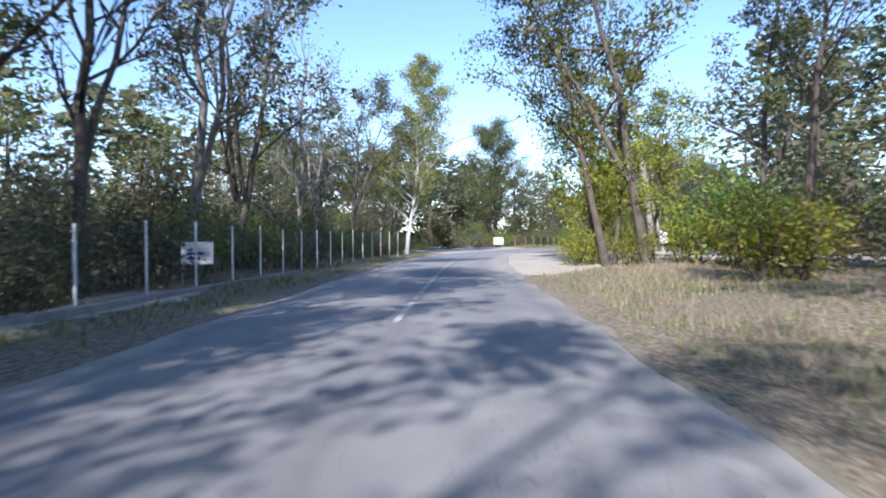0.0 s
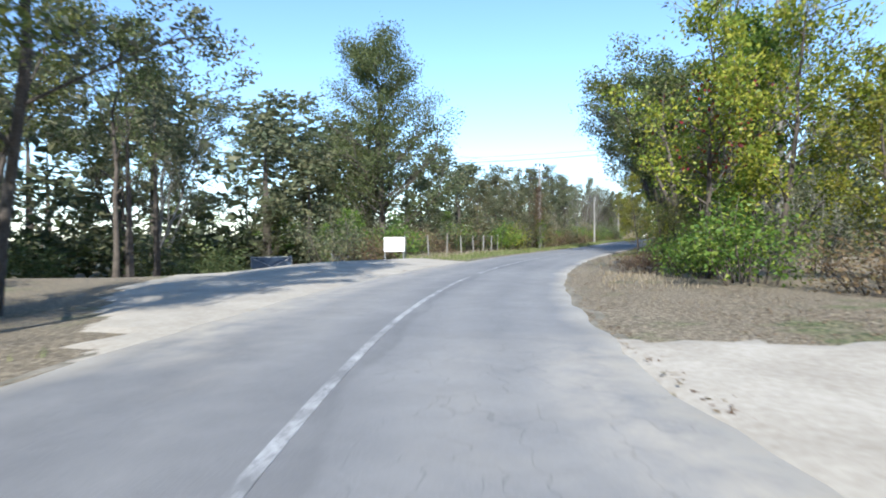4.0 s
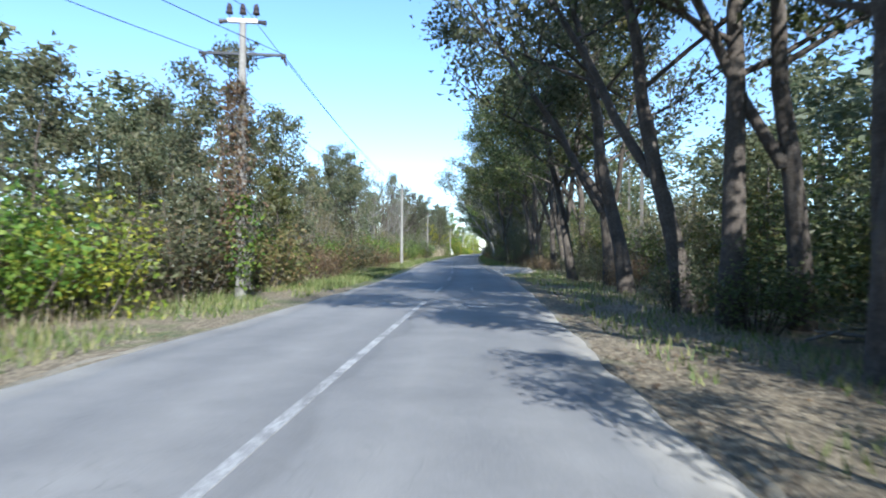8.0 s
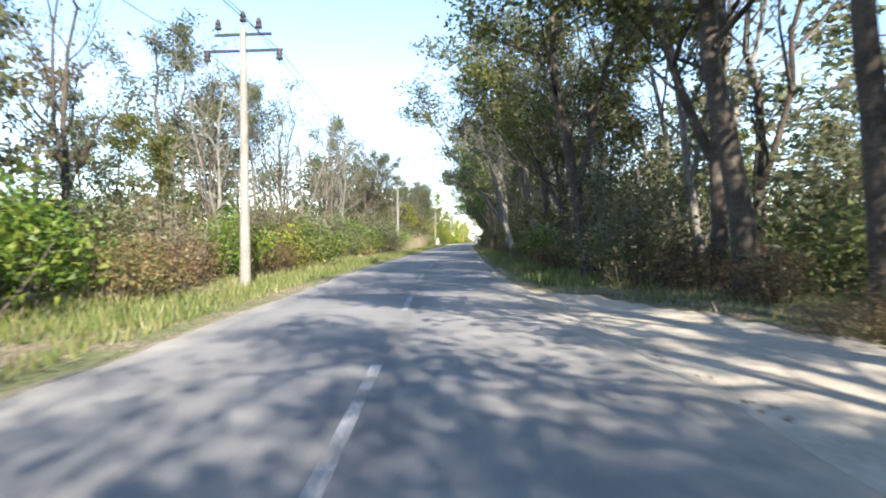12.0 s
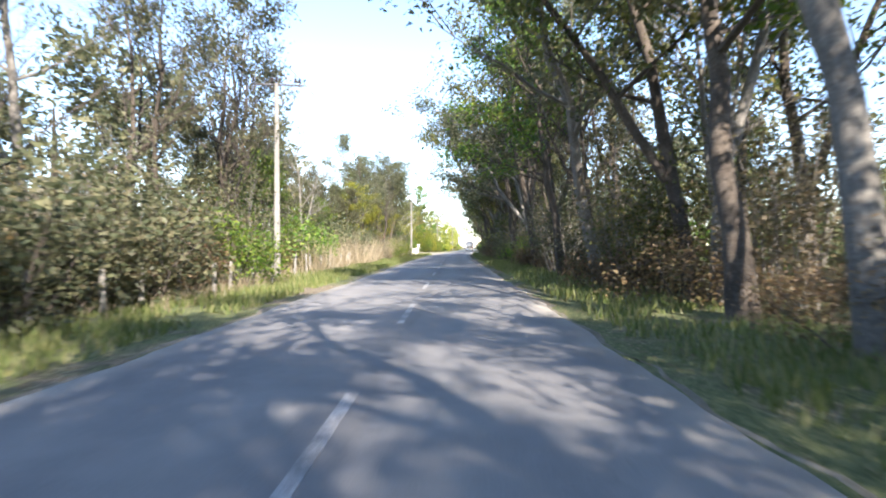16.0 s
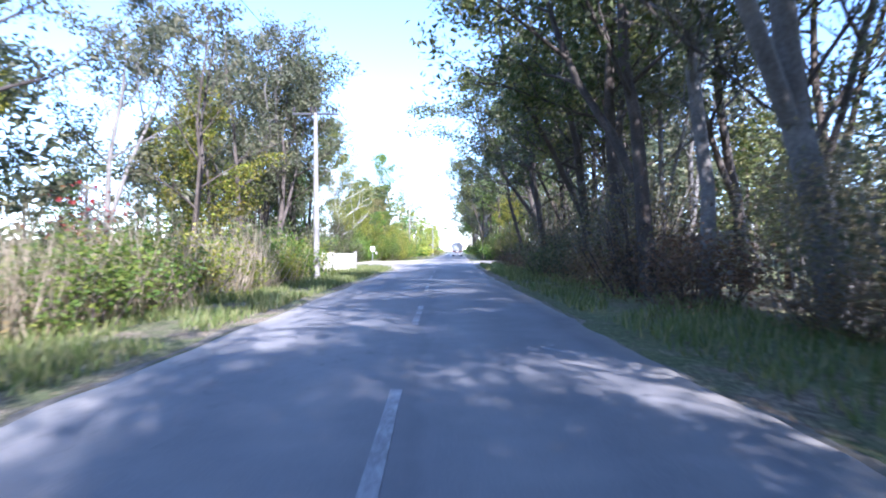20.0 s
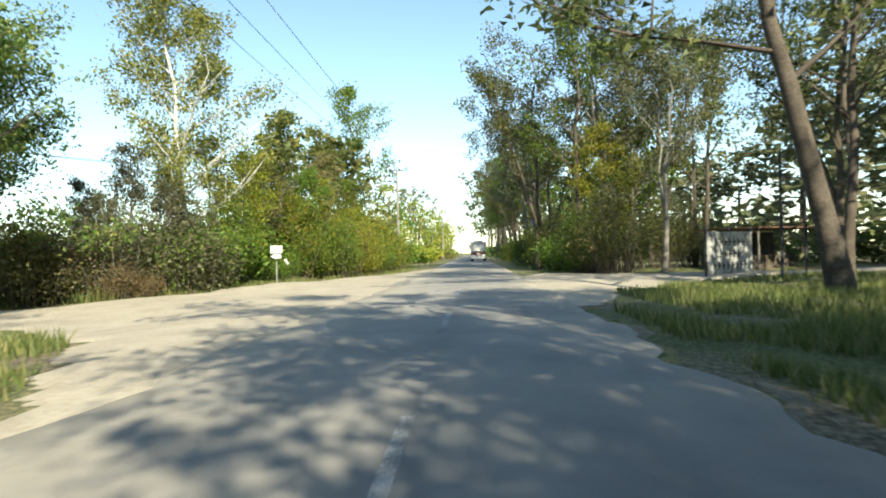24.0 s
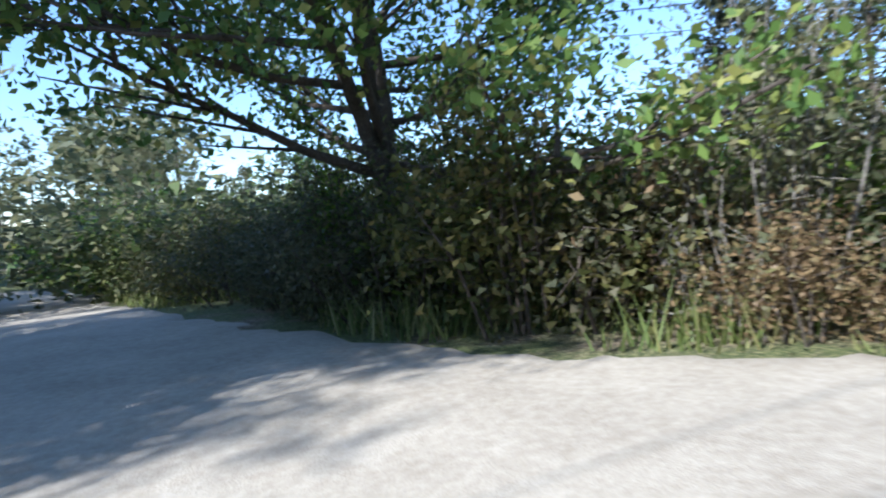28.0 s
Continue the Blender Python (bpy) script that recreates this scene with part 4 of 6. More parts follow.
for x, y, k, s in ((-9.8, 302.2, "tall0", 1.15), (-12.6, 301.2, "tall2", 1.25), (-14.6, 305, "tall5", 1.1), (-17, 303.5, "tall0", 1.15)):
    plant(k, x, y, s, wide=1.3)
plant("tall3", -6.4, 366.5, 1.34, wide=0.95)
plant("tall1", -8.6, 374, 1.1), plant("mid4", -12, 352, 1.2), plant("mid3", -7.5, 349, 1.05), plant("mid1", -9.5, 342, 1.05), plant("mid0", -5.2, 352, 0.9), plant("mid1", -11.4, 337, 0.95)
row(327, 334, 2.0, -12.4, -11.2, ["hedge0", "bank0", "hedge1", "hedge0"], (0.8, 1.25), 1.05, name="bush")
row(334, 372, 2.4, -11.4, -9.2, ["hedge0", "hedge0", "hedge1", "hedge0", "hedge1", "bank0"], (0.75, 1.45), 1.1, name="bush")
row(330, 372, 2.6, -17, -11.5, ["bush1", "bush0", "mid4"], (1.1, 1.5), 1.3, away=True)
row(372, 560, 3.0, -10, -6.6, ["bush1", "bush0", "mid1", "bush3"], (1.0, 1.5), 1.2, away=True)
row(380, 470, 5.0, -15, -9, ["mid0", "tall1", "mid1"], (0.85, 1.1), away=True)
row(340, 364, 2.3, -8.8, -7.4, ["hedge0", "hedge1", "hedge0"], (0.8, 1.15), 1.0, name="bush")
for x, y, k, s in ((-8.6, 332.8, "mid1", 0.75), (-7.7, 336.8, "mid1", 0.82), (-6.9, 339.6, "mid0", 0.8), (-6.0, 343.4, "mid1", 0.75), (-12.6, 330.4, "mid2", 0.8)):
    plant(k, x, y, s)
row(338, 376, 2.6, 6.6, 9.6, ["thicket1", "hedge1", "hedge0", "thicket1"], (0.7, 1.1), 1.0, name="bush")
for x, y, s in ((14.0, 341.5, 0.9), (17.5, 343, 1.0), (20.5, 345, 0.95), (11.5, 339.5, 0.7)):
    plant("thicket1", x, y, s, thing_name="bush")
# North bank of the side road.
for i in range(15):
    x = -10.6 - 2.5 * i + random.uniform(-0.4, 0.4)
    y = 325.2 - 0.6 * min(i, 3) - 0.3 * max(0, i - 3) + swing(x) * 0.8 + random.uniform(0, 0.7)
    plant(random.choice(["bank3"] if i == 0 else ["bank2"] if i == 1 else ["bank1", "bank2", "bank2", "bank0"] if i < 8 else ["bush2", "bush5", "bush0"]), x, y, random.uniform(0.6, 0.7) if i == 0 else random.uniform(0.85, 1.2), wide=1.15, thing_name="bush")
    if i < 6:
        plant(random.choice(["bank1", "bank0", "bank2"]), x + 0.6, y + 2.6, random.uniform(1.1, 1.4), wide=1.2, thing_name="bush")
    else:
        far_plant(random.choice(["bank1", "bank0", "bank2"]), x + 0.6, y + 2.6, random.uniform(1.1, 1.5), 1.3)
for x, y, k, s in ((-10.4, 328.6, "mid2", 0.62), (-12.2, 327.8, "mid2", 0.5), (-13.8, 328.8, "mid2", 0.6), (-15.4, 331, "mid2", 0.55), (-22, 333, "mid0", 0.45), (-28, 328, "mid2", 0.6), (-34, 326, "mid0", 0.65), (-41, 324, "mid2", 0.7), (-50, 322, "tall1", 0.6), (-60, 320, "tall4", 0.7)):
    plant(k, x, y, s)
# South bank of the side road.
for i in range(12):
    x = -12.5 - 3.0 * i
    plant(random.choice(["bush2", "bush0", "bush5"]), x, (314.0 if i < 3 else 316.4 - 0.145 * (-x - 25)) + swing(x) - random.uniform(0.5, 1.6), random.uniform(0.7, 1.2), wide=1.2, thing_name="bush")
for x, y, k, s in ((-13.6, 310.8, "mid0", 0.8), (-18, 310.6, "mid4", 1.25), (-11.4, 308.4, "mid0", 1.2), (-15.2, 309.6, "mid4", 1.35), (-22.5, 311.4, "tall5", 0.95), (-19, 311, "mid2", 0.95), (-26, 312.5, "tall1", 0.9), (-31, 311.5, "mid0", 1.1), (-35, 311.4, "tall5", 0.9), (-40, 310.2, "tall4", 0.95), (-45, 310.4, "mid0", 1.1), (-50, 309.2, "mid2", 1.1), (-57, 308.4, "tall0", 0.9), (-63, 307.6, "mid0", 1.1)):
    plant(k, x, y + swing(x), s)
for x, y in ((-66, 302), (-72, 300), (-80, 310), (-86, 306), (-92, 308), (-96, 304), (-92, 314), (-78, 318), (-70, 320)):
    far_plant(random.choice(["bush2", "tall1", "mid2"]), x, y, 1.2, 1.3)
row(-40, 132, 2.4, -44, -36, ["bush2", "bush5", "bush2", "mid2"], (1.7, 2.3), 1.6, away=True)
row(-34, 40, 2.6, -34, -26, ["bush2", "bush5"], (1.5, 2.1), 1.6, away=True)
for i in range(34):
    x = -30 - 2.6 * i
    north = 320.6 - 0.165 * (-x - 24) + swing(x)
    far_plant(random.choice(["bush2", "bush5", "bush0"]), x, north + random.uniform(2, 4), random.uniform(1.2, 1.9), 1.4)
    far_plant(random.choice(["bush2", "bush5", "mid2"]), x + 1, north + random.uniform(7, 11), random.uniform(1.6, 2.2), 1.6)
    if i > 4:
        far_plant(random.choice(["bush2", "bush0", "bush5"]), x, north - random.uniform(9.5, 11), random.uniform(1.3, 1.9), 1.4)
        far_plant(random.choice(["mid2", "bush2", "mid0"]), x + 1, north - random.uniform(12, 15), random.uniform(1.0, 1.4), 1.3)
for k in range(12):
    far_plant(random.choice(["bush2", "bush5"]), -112 + random.uniform(-3, 3), 290 + 3.2 * k, random.uniform(1.8, 2.4), 1.7)
    far_plant(random.choice(["bush5", "bush2"]), -20 - 3 * k, 338 + random.uniform(-2, 2), random.uniform(1.2, 1.7), 1.6)
row(66, 150, 4.2, -62, -46, ["mid2", "mid4", "mid2"], (0.8, 1.1), 1.3, away=True)
row(98, 128, 3.2, -40, -30, ["mid2", "bush5", "mid0"], (0.7, 1.0), 1.3, away=True)
# Thickets at the wood's edge, and tall trees that stand over them.
random.seed(19)
row(151, 225, 4.8, 7.0, 9.4, ["thicket0", "thicket2", "thicket2", "thicket1"], (0.6, 1.15), 1.05, name="bush")
row(225, 300, 3.6, 6.8, 9.2, ["twigs0", "thicket2", "twigs1", "thicket0", "thicket2"], (0.65, 1.15), 1.05, name="bush")
row(15, 54, 3.7, -12.0, -10.2, ["thicket0", "thicket2", "thicket0", "thicket1"], (0.85, 1.2), 0.95, name="bush")
row(98, 150, 3.8, 9.5, 12.5, ["thicket2", "twigs0", "thicket1"], (0.7, 1.0), 1.1, name="bush")
row(84, 95, 3.2, 6.8, 8.6, ["thicket1", "hedge0", "thicket1"], (0.75, 1.05), 1.0, name="bush")
row(68, 84, 4.0, 10.5, 13.0, ["thicket2", "thicket0", "twigs0"], (0.65, 0.9), 1.0, name="bush")
row(67, 84, 2.8, 6.0, 9.0, ["bush4", "bush2", "bush4"], (0.4, 0.65), 1.4, name="bush")
row(102, 172, 3.6, -11.5, -9.0, ["twigs0", "twigs1", "thicket2", "twigs0"], (0.75, 1.05), 1.0, name="bush")
row(176, 224, 4.2, -11.5, -9.0, ["twigs0", "thicket0", "twigs1"], (0.8, 1.1), 1.0, name="bush")
for x, y, k, s in ((-14.0, 199.5, "bare0", 1.12), (-20.5, 196, "bare1", 1.05), (-13.4, 229, "bare1", 1.2), (-15.5, 235, "sparse0", 1.3), (-19.5, 250, "bare0", 1.15), (-20, 265, "sparse0", 1.3), (-18.5, 276, "bare1", 1.1),
                   (11.5, 342.5, "tall3", 1.25), (14.5, 345.5, "tall4", 1.3), (19, 347, "tall5", 1.25), (23, 349, "tall0", 1.2), (9.6, 348, "tall5", 1.2)):
    plant(k, x, y, s)
plant("bare0", 16.4, 344.4, 1.0, lean=-14)
# Three wide trees out of view beside the start, added to shade the road.
for y, k, s in ((-9, "tall1", 1.1), (-2.5, "tall4", 1.15), (3.5, "tall1", 1.0)):
    p = beside(y, -7.6)
    plant(k, p.x, p.y, s, wide=1.45)
# Woods further off, which close the view on all sides.
for side in (-1, 1):
    for k in range(80):
        y = -70 + 8.2 * k + random.uniform(-2, 2)
        for band in (24, 34):
            if (side > 0 and band < 30) or not (60 < y < 96 or 296 < y < 336) or band > 30:
                p = beside(min(max(y, -45), 590), side * (band + random.uniform(-3, 4)))
                far_plant(random.choice(["bush2", "bush5"] if side < 0 and y > 290 else ["bush2", "bush5", "mid2"]), p.x, p.y if -45 < y < 590 else y, random.uniform(1.3, 1.9) if band < 30 else random.uniform(1.6, 2.3), 1.6)
for k in range(26):
    far_plant(random.choice(["bush2", "bush5", "tall1"]), -52 + random.uniform(-5, 5), 38 + 4.2 * k, random.uniform(1.1, 1.6), 1.8)
    far_plant(random.choice(["bush2", "mid2"]), 34 + random.uniform(-3, 4), 300 + 4 * k, random.uniform(1.2, 1.7), 1.7)
    far_plant(random.choice(["bush2", "bush5"]), -44 + random.uniform(-4, 4), 338 + 4 * k, random.uniform(1.1, 1.5), 1.8)
for k in range(9):
    far_plant("tall1", 60 + 5 * (k - 4) * 1.7, -56 - 3 * (k % 2) + 5 * (k - 4), 1.0, 1.3)
    far_plant("bush2", 60 + 5 * (k - 4) * 1.7, -52 + 5 * (k - 4), 1.6, 1.8)
    far_plant("tall0", 22 + 7 * (k - 4), 610 + 3 * (k % 2), 1.1, 1.3)


def woods():
    """One mesh of all plants that stand back from the road: bare stems and leaf clumps, coarser than those in front."""
    slots, mats, groups = [], [], []
    rng = np.random.default_rng(77)
    cache = {}
    for name in {f[0] for f in FAR}:
        _, category, wood, crown = KINDS[name]
        co = np.empty(len(crown.vertices) * 3, np.float32)
        crown.vertices.foreach_get("co", co)
        k = len(crown.polygons[0].vertices)
        leaf = co.reshape(-1, k, 3)[:, :3]
        order, levels = rng.permutation(len(leaf)), []
        for count, grow in (((2400, 1.0), (1500, 1.35), (800, 1.75), (220, 3.4)) if category == "bush" else ((5000, 1.0), (2600, 1.35), (1400, 1.75), (400, 3.2))):
            some = leaf[order[:count]]
            mid = some.mean(1, keepdims=True)
            levels.append(mid + (some - mid) * grow)
        stem = np.zeros((0, 3, 3), np.float32)
        if category != "bush":
            tall = max(v.co.z for v in wood.vertices) * 0.8
            tri = []
            for a in range(3):
                b = (a + 1) % 3
                pa, pb = [(0.2 * math.cos(2.1 * q), 0.2 * math.sin(2.1 * q)) for q in (a, b)]
                tri.append([(*pa, 0), (*pb, 0), (0, 0, tall)])
            stem = np.array(tri, np.float32)
        cache[name] = (levels, stem, crown.materials[0], wood.materials[0])
    for name, x, y, size, wide, turn in FAR:
        levels, stem, leaf_mat, bark = cache[name]
        away = min(math.hypot(x - row[1], y - row[2]) for row in PATH)
        leaf = levels[0 if away < 11 else 1 if away < (36 if x < -10 and (y > 300 or 40 < y < 110) else 18) else 2 if away < 38 else 3]
        c, s = math.cos(turn), math.sin(turn)
        for tri, mat in ((leaf, leaf_mat), (stem, bark)):
            if len(tri):
                q = tri * np.array([size * wide, size * wide, size])
                q = np.stack([q[..., 0] * c - q[..., 1] * s + x, q[..., 0] * s + q[..., 1] * c + y, q[..., 2] + height(x, y) if -60 < y < 470 else q[..., 2] - 0.3], -1)
                if mat not in mats:
                    mats.append(mat)
                groups.append(q)
                slots.append(np.full(len(q), mats.index(mat), np.int32))
    me = quads_mesh("woodland", np.concatenate(groups), mats[0])
    for mat in mats[1:]:
        me.materials.append(mat)
    me.polygons.foreach_set("material_index", np.concatenate(slots)[:len(me.polygons)])
    return me


tagged(new("woodland", woods()), "mixed olive-green woodland behind the roadside trees", "woodland", kind="stuff")


# ---- grass and weeds on the verges ----
def blades(seed, bands, mat, name, text):
    """bands: (y0, y1, lat0, lat1, blades for a square metre, height, width)."""
    rng = np.random.default_rng(seed)
    tri = []
    for y0, y1, l0, l1, dense, tall, thick in bands:
        n = int((y1 - y0) * (l1 - l0) * dense * 1.7)
        ys, ls = rng.uniform(y0, y1, n), rng.uniform(l0, l1, n)
        for y, l in zip(ys, ls):
            if abs(l) < 7 and rng.random() < smooth(0.0, 1.0, HALF + 0.9 - abs(l)):
                continue
            w = noise.noise((y * 0.35, l * 0.5, seed))
            if w < -0.25:
                continue
            p = beside(float(y), float(l))
            if in_gravel(p.x, p.y):
                continue
            z = height(p.x, p.y)
            h = tall * rng.uniform(0.5, 1.2) * (0.75 + 0.6 * w)
            a = rng.uniform(0, 6.28)
            lean = rng.normal(0, 0.3, 2) * h
            dx, dy = math.cos(a) * thick, math.sin(a) * thick
            tri.append(((p.x - dx, p.y - dy, z - 0.02), (p.x + dx, p.y + dy, z - 0.02), (p.x + lean[0], p.y + lean[1], z + h)))
    tagged(new(name, quads_mesh(name, np.array(tri), mat)), text, "grass", kind="stuff")


blades(3, [(-20, 26, 4.0, 8, 12, 0.2, 0.02), (2, 50, -7, -4.0, 14, 0.25, 0.02), (66, 110, -9.5, -4.0, 26, 0.32, 0.022), (110, 218, -7.6, -3.9, 46, 0.34, 0.022),
           (218, 300, -7.4, -3.8, 46, 0.36, 0.024), (84, 150, 3.9, 7.2, 18, 0.24, 0.02), (150, 312, 3.8, 7.2, 26, 0.36, 0.024), (296, 315, -9, -3.9, 40, 0.45, 0.024),
           (300, 316, 3.9, 16, 60, 0.36, 0.024), (316, 324, 5.4, 17, 55, 0.34, 0.024), (324, 330, 8.5, 18, 50, 0.34, 0.024), (322, 360, -12.5, -7.0, 40, 0.3, 0.018), (320.4, 325.4, -27, -13, 44, 0.85, 0.02), (315, 322, -40, -27, 20, 0.6, 0.024), (322, 372, -10.5, -5.4, 24, 0.22, 0.02), (340, 372, 5, 8, 16, 0.3, 0.024)], GRASS, "verge_grass", "green verge grass growing along the road")
blades(4, [(-22, 24, 4.2, 10, 22, 0.3, 0.012), (58, 92, 4.4, 7.0, 9, 0.24, 0.014), (66, 112, -10.5, -6, 12, 0.55, 0.012), (112, 214, -8, -5.6, 6, 0.6, 0.012), (205, 250, -8.4, -6.0, 8, 0.8, 0.012),
           (92, 150, 5.5, 9, 6, 0.3, 0.014), (326, 350, -9.5, -6.5, 6, 0.4, 0.012)], STRAW, "dry_grass", "dry straw-coloured grass on the verge")
blades(5, [(224, 238, -9.5, -6.6, 14, 2.3, 0.02), (238, 266, -9.5, -6.4, 22, 2.7, 0.022), (266, 284, -9.5, -6.4, 20, 2.9, 0.022), (284, 296, -8.5, -6.2, 3, 2.0, 0.016)], STRAW, "dry_reeds", "tall pale dry reeds beside the road")


def litter(seed, bands, mat):
    """Fallen leaves lying on the verge: (y0, y1, lat0, lat1, leaves for a square metre)."""
    rng = np.random.default_rng(seed)
    where = []
    for y0, y1, l0, l1, dense in bands:
        for y, l in rng.uniform((y0, l0), (y1, l1), (int((y1 - y0) * (l1 - l0) * dense), 2)):
            p = beside(float(y), float(l))
            if noise.noise((y * 0.3, l * 0.6, seed)) > -0.15:
                where.append((p.x, p.y, (height(p.x, p.y) if abs(l) > HALF + 0.1 else 0.015) + 0.012))
    where = np.array(where)
    n = len(where)
    turn, size = rng.uniform(0, 6.28, n), rng.uniform(0.02, 0.05, n)
    corners = []
    for k in range(3):
        a = turn + 2.1 * k + rng.uniform(-0.4, 0.4, n)
        corners.append(where + np.stack([np.cos(a) * size, np.sin(a) * size, rng.uniform(0, 0.025, n)], 1))
    tagged(new("leaf_litter", quads_mesh("leaf_litter", np.stack(corners, 1), mat)), "dry fallen leaves scattered on the verge", "leaf litter", kind="stuff")


litter(8, [(44, 150, 3.3, 8.0, 34), (150, 312, 3.3, 5.6, 22), (-2, 26, 4.2, 9, 16), (66, 300, -5.6, -3.3, 9)], LITTER)


# ---- poles and wires ----
def arm_bm(z, reach, thick=0.05):
    return box_bm((-reach, -thick, z - thick), (reach, thick, z + thick), 0.01)


def insulator_bm(x, z, big=1.0):
    """A pin with two porcelain skirts."""
    bm = cyl_bm((x, 0, z), (x, 0, z + 0.16 * big), 0.018, sides=8)
    cyl_bm((x, 0, z + 0.1 * big), (x, 0, z + 0.18 * big), 0.075 * big, 0.045 * big, 10, bm)
    cyl_bm((x, 0, z + 0.19 * big), (x, 0, z + 0.29 * big), 0.062 * big, 0.03 * big, 10, bm)
    return bm


def power_pole(x, y, tall, turn, style, tilt=(0, 0)):
    """A tapered concrete pole: a yoke of three pins with a long arm below, or one wide arm with four pins."""
    ob = thing("power_pole", pose(x, y, height(x, y) - 0.1, *tilt, turn), "tapered grey concrete power pole with cross-arm and dark insulators", "power pole", "power poles along the road")
    bm = cyl_bm((0, 0, 0), (0, 0, tall), 0.17, 0.095, 14)
    part("pole_shaft", bm, CONCRETE, ob)
    if style == "yoke":
        part("top_yoke", box_bm((-0.45, -0.07, tall), (0.45, 0.07, tall + 0.12), 0.02), WHITE_PAINT, ob, "pale steel yoke")
        for dx in (-0.4, 0, 0.4):
            part("insulator", insulator_bm(dx, tall + 0.12, 1.6), PORCELAIN, ob, "dark brown insulator")
        for dx in (-0.52, 0.52):
            part("side_insulator", cyl_bm((dx * 0.8, 0, tall + 0.06), (dx * 1.35, 0, tall + 0.02), 0.05, 0.08, 10), PORCELAIN, ob, "dark sideways insulator")
        part("cross_arm", arm_bm(tall - 0.95, 1.3, 0.04), DARK_METAL, ob, "dark steel cross-arm")
        part("arm_brace", cyl_bm((-1.25, 0.05, tall - 0.9), (0.0, 0.1, tall - 1.12), 0.02, sides=8), DARK_METAL, ob)
        part("arm_brace", cyl_bm((1.25, 0.05, tall - 0.9), (0.0, 0.1, tall - 1.12), 0.02, sides=8), DARK_METAL, ob)
        for dx in (-1.2, 1.2):
            loop = cyl_bm((dx, 0, tall - 0.92), (dx + 0.12, 0.05, tall - 1.25), 0.05, 0.03, 8)
            cyl_bm((dx + 0.02, 0, tall - 1.0), (dx + 0.04, 0.02, tall - 1.06), 0.085, sides=10, bm=loop)
            part("hanging_insulator", loop, PORCELAIN, ob, "hanging dark insulator")
    elif style == "bracket":
        part("cross_arm", arm_bm(tall - 0.25, 0.9, 0.04), DARK_METAL, ob, "dark steel cross-arm")
        part("cross_arm", arm_bm(tall - 0.75, 1.25, 0.04), DARK_METAL, ob, "dark steel cross-arm")
        for dx, z in ((-0.8, tall - 0.22), (0.5, tall - 0.22), (-1.15, tall - 1.2), (1.15, tall - 1.2), (0, tall)):
            part("insulator", insulator_bm(dx, z, 1.6), PORCELAIN, ob, "dark brown insulator")
    else:
        part("cross_arm", arm_bm(tall - 0.06, 1.2, 0.045), DARK_METAL, ob, "dark steel cross-arm")
        part("arm_brace", cyl_bm((-0.45, 0.03, tall - 0.1), (0.0, 0.08, tall - 0.55), 0.02, sides=8), DARK_METAL, ob)
        for dx in (-1.1, -0.22, 0.0, 0.9, 1.1):
            part("insulator", insulator_bm(dx, tall - 0.02, 1.15), PORCELAIN, ob, "dark brown insulator")
    return ob


PORCELAIN = plain("dark_porcelain", (0.05, 0.035, 0.03), 0.25)
POLES = [(-6.9, 105.4, 8.55, 8, "yoke"), (-6.9, 151.0, 8.2, -4, "bracket"), (-8.6, 218.9, 9.6, 10, "tee"), (-5.5, 286.0, 8.9, 3, "tee"), (-2.1, 364.4, 10.4, -5, "tee"), (3.4, 432.0, 9.0, -4, "tee")]
for x, y, tall, turn, style in POLES:
    power_pole(x, y, tall, turn, style)
LEAD = plain("black_cable", (0.015, 0.015, 0.016), 0.6, grime=0.0)
HOOKS = {"yoke": ((-1.2, -0.9), (0.0, 0.55), (1.2, -0.9)), "bracket": ((-1.15, -0.75), (0.0, 0.4), (1.15, -0.75)), "tee": ((-1.1, 0.3), (0.0, 0.3), (1.1, 0.3))}


def hooks(x, y, tall, turn, style):
    """Where the three wires hang on a pole."""
    m = pose(x, y, height(x, y) - 0.1, 0, 0, turn)
    return [m @ Vector((dx, 0, tall + dz)) for dx, dz in HOOKS[style]]


for one, two in zip([(-19, 60, 8.5, 20, "yoke")] + POLES, POLES):
    for a, b in zip(hooks(*one), hooks(*two)):
        wire("overhead_wire", sag(a, b, 0.8), 0.011, LEAD, "thin black overhead power wire", "wire")
wire("overhead_cable", sag((-15, 88, 7.4), (10, 99, 9.2), 0.35), 0.022, LEAD, "thick black cable crossing over the road", "cable")
wire("overhead_cable", sag((-15, 88.3, 7.8), (10, 99.3, 9.6), 0.3), 0.012, LEAD, "thin black cable crossing over the road", "cable")
wire("overhead_cable", sag((5.0, 84, 12.4), (16.9, 49.5, 7.0), 0.6), 0.018, LEAD, "black cable leading to the transformer pole", "cable")
for dx, top in ((0, 11.5), (1.2, 11.2), (2.4, 11.8), (4.2, 10.2)):
    wire("overhead_cable", sag((17.0, 49.4, 7.3), (31 + dx, 28, top), 0.9), 0.02, LEAD, "black cable slung from the transformer pole", "cable")
wire("overhead_cable", sag((2.0, 31.0, 5.6), (23.5, 30.5, 10.5), 0.5), 0.018, LEAD, "black cable slung across the road", "cable")
wire("overhead_cable", sag((-34, 330, 9.5), (-2.1, 364.4, 9.6), 1.2), 0.018, LEAD, "black cable slung across the side road", "cable")
wire("overhead_cable", sag((-34, 318, 9.0), (-10.5, 345, 7.6), 0.8), 0.018, LEAD, "black cable slung across the side road", "cable")


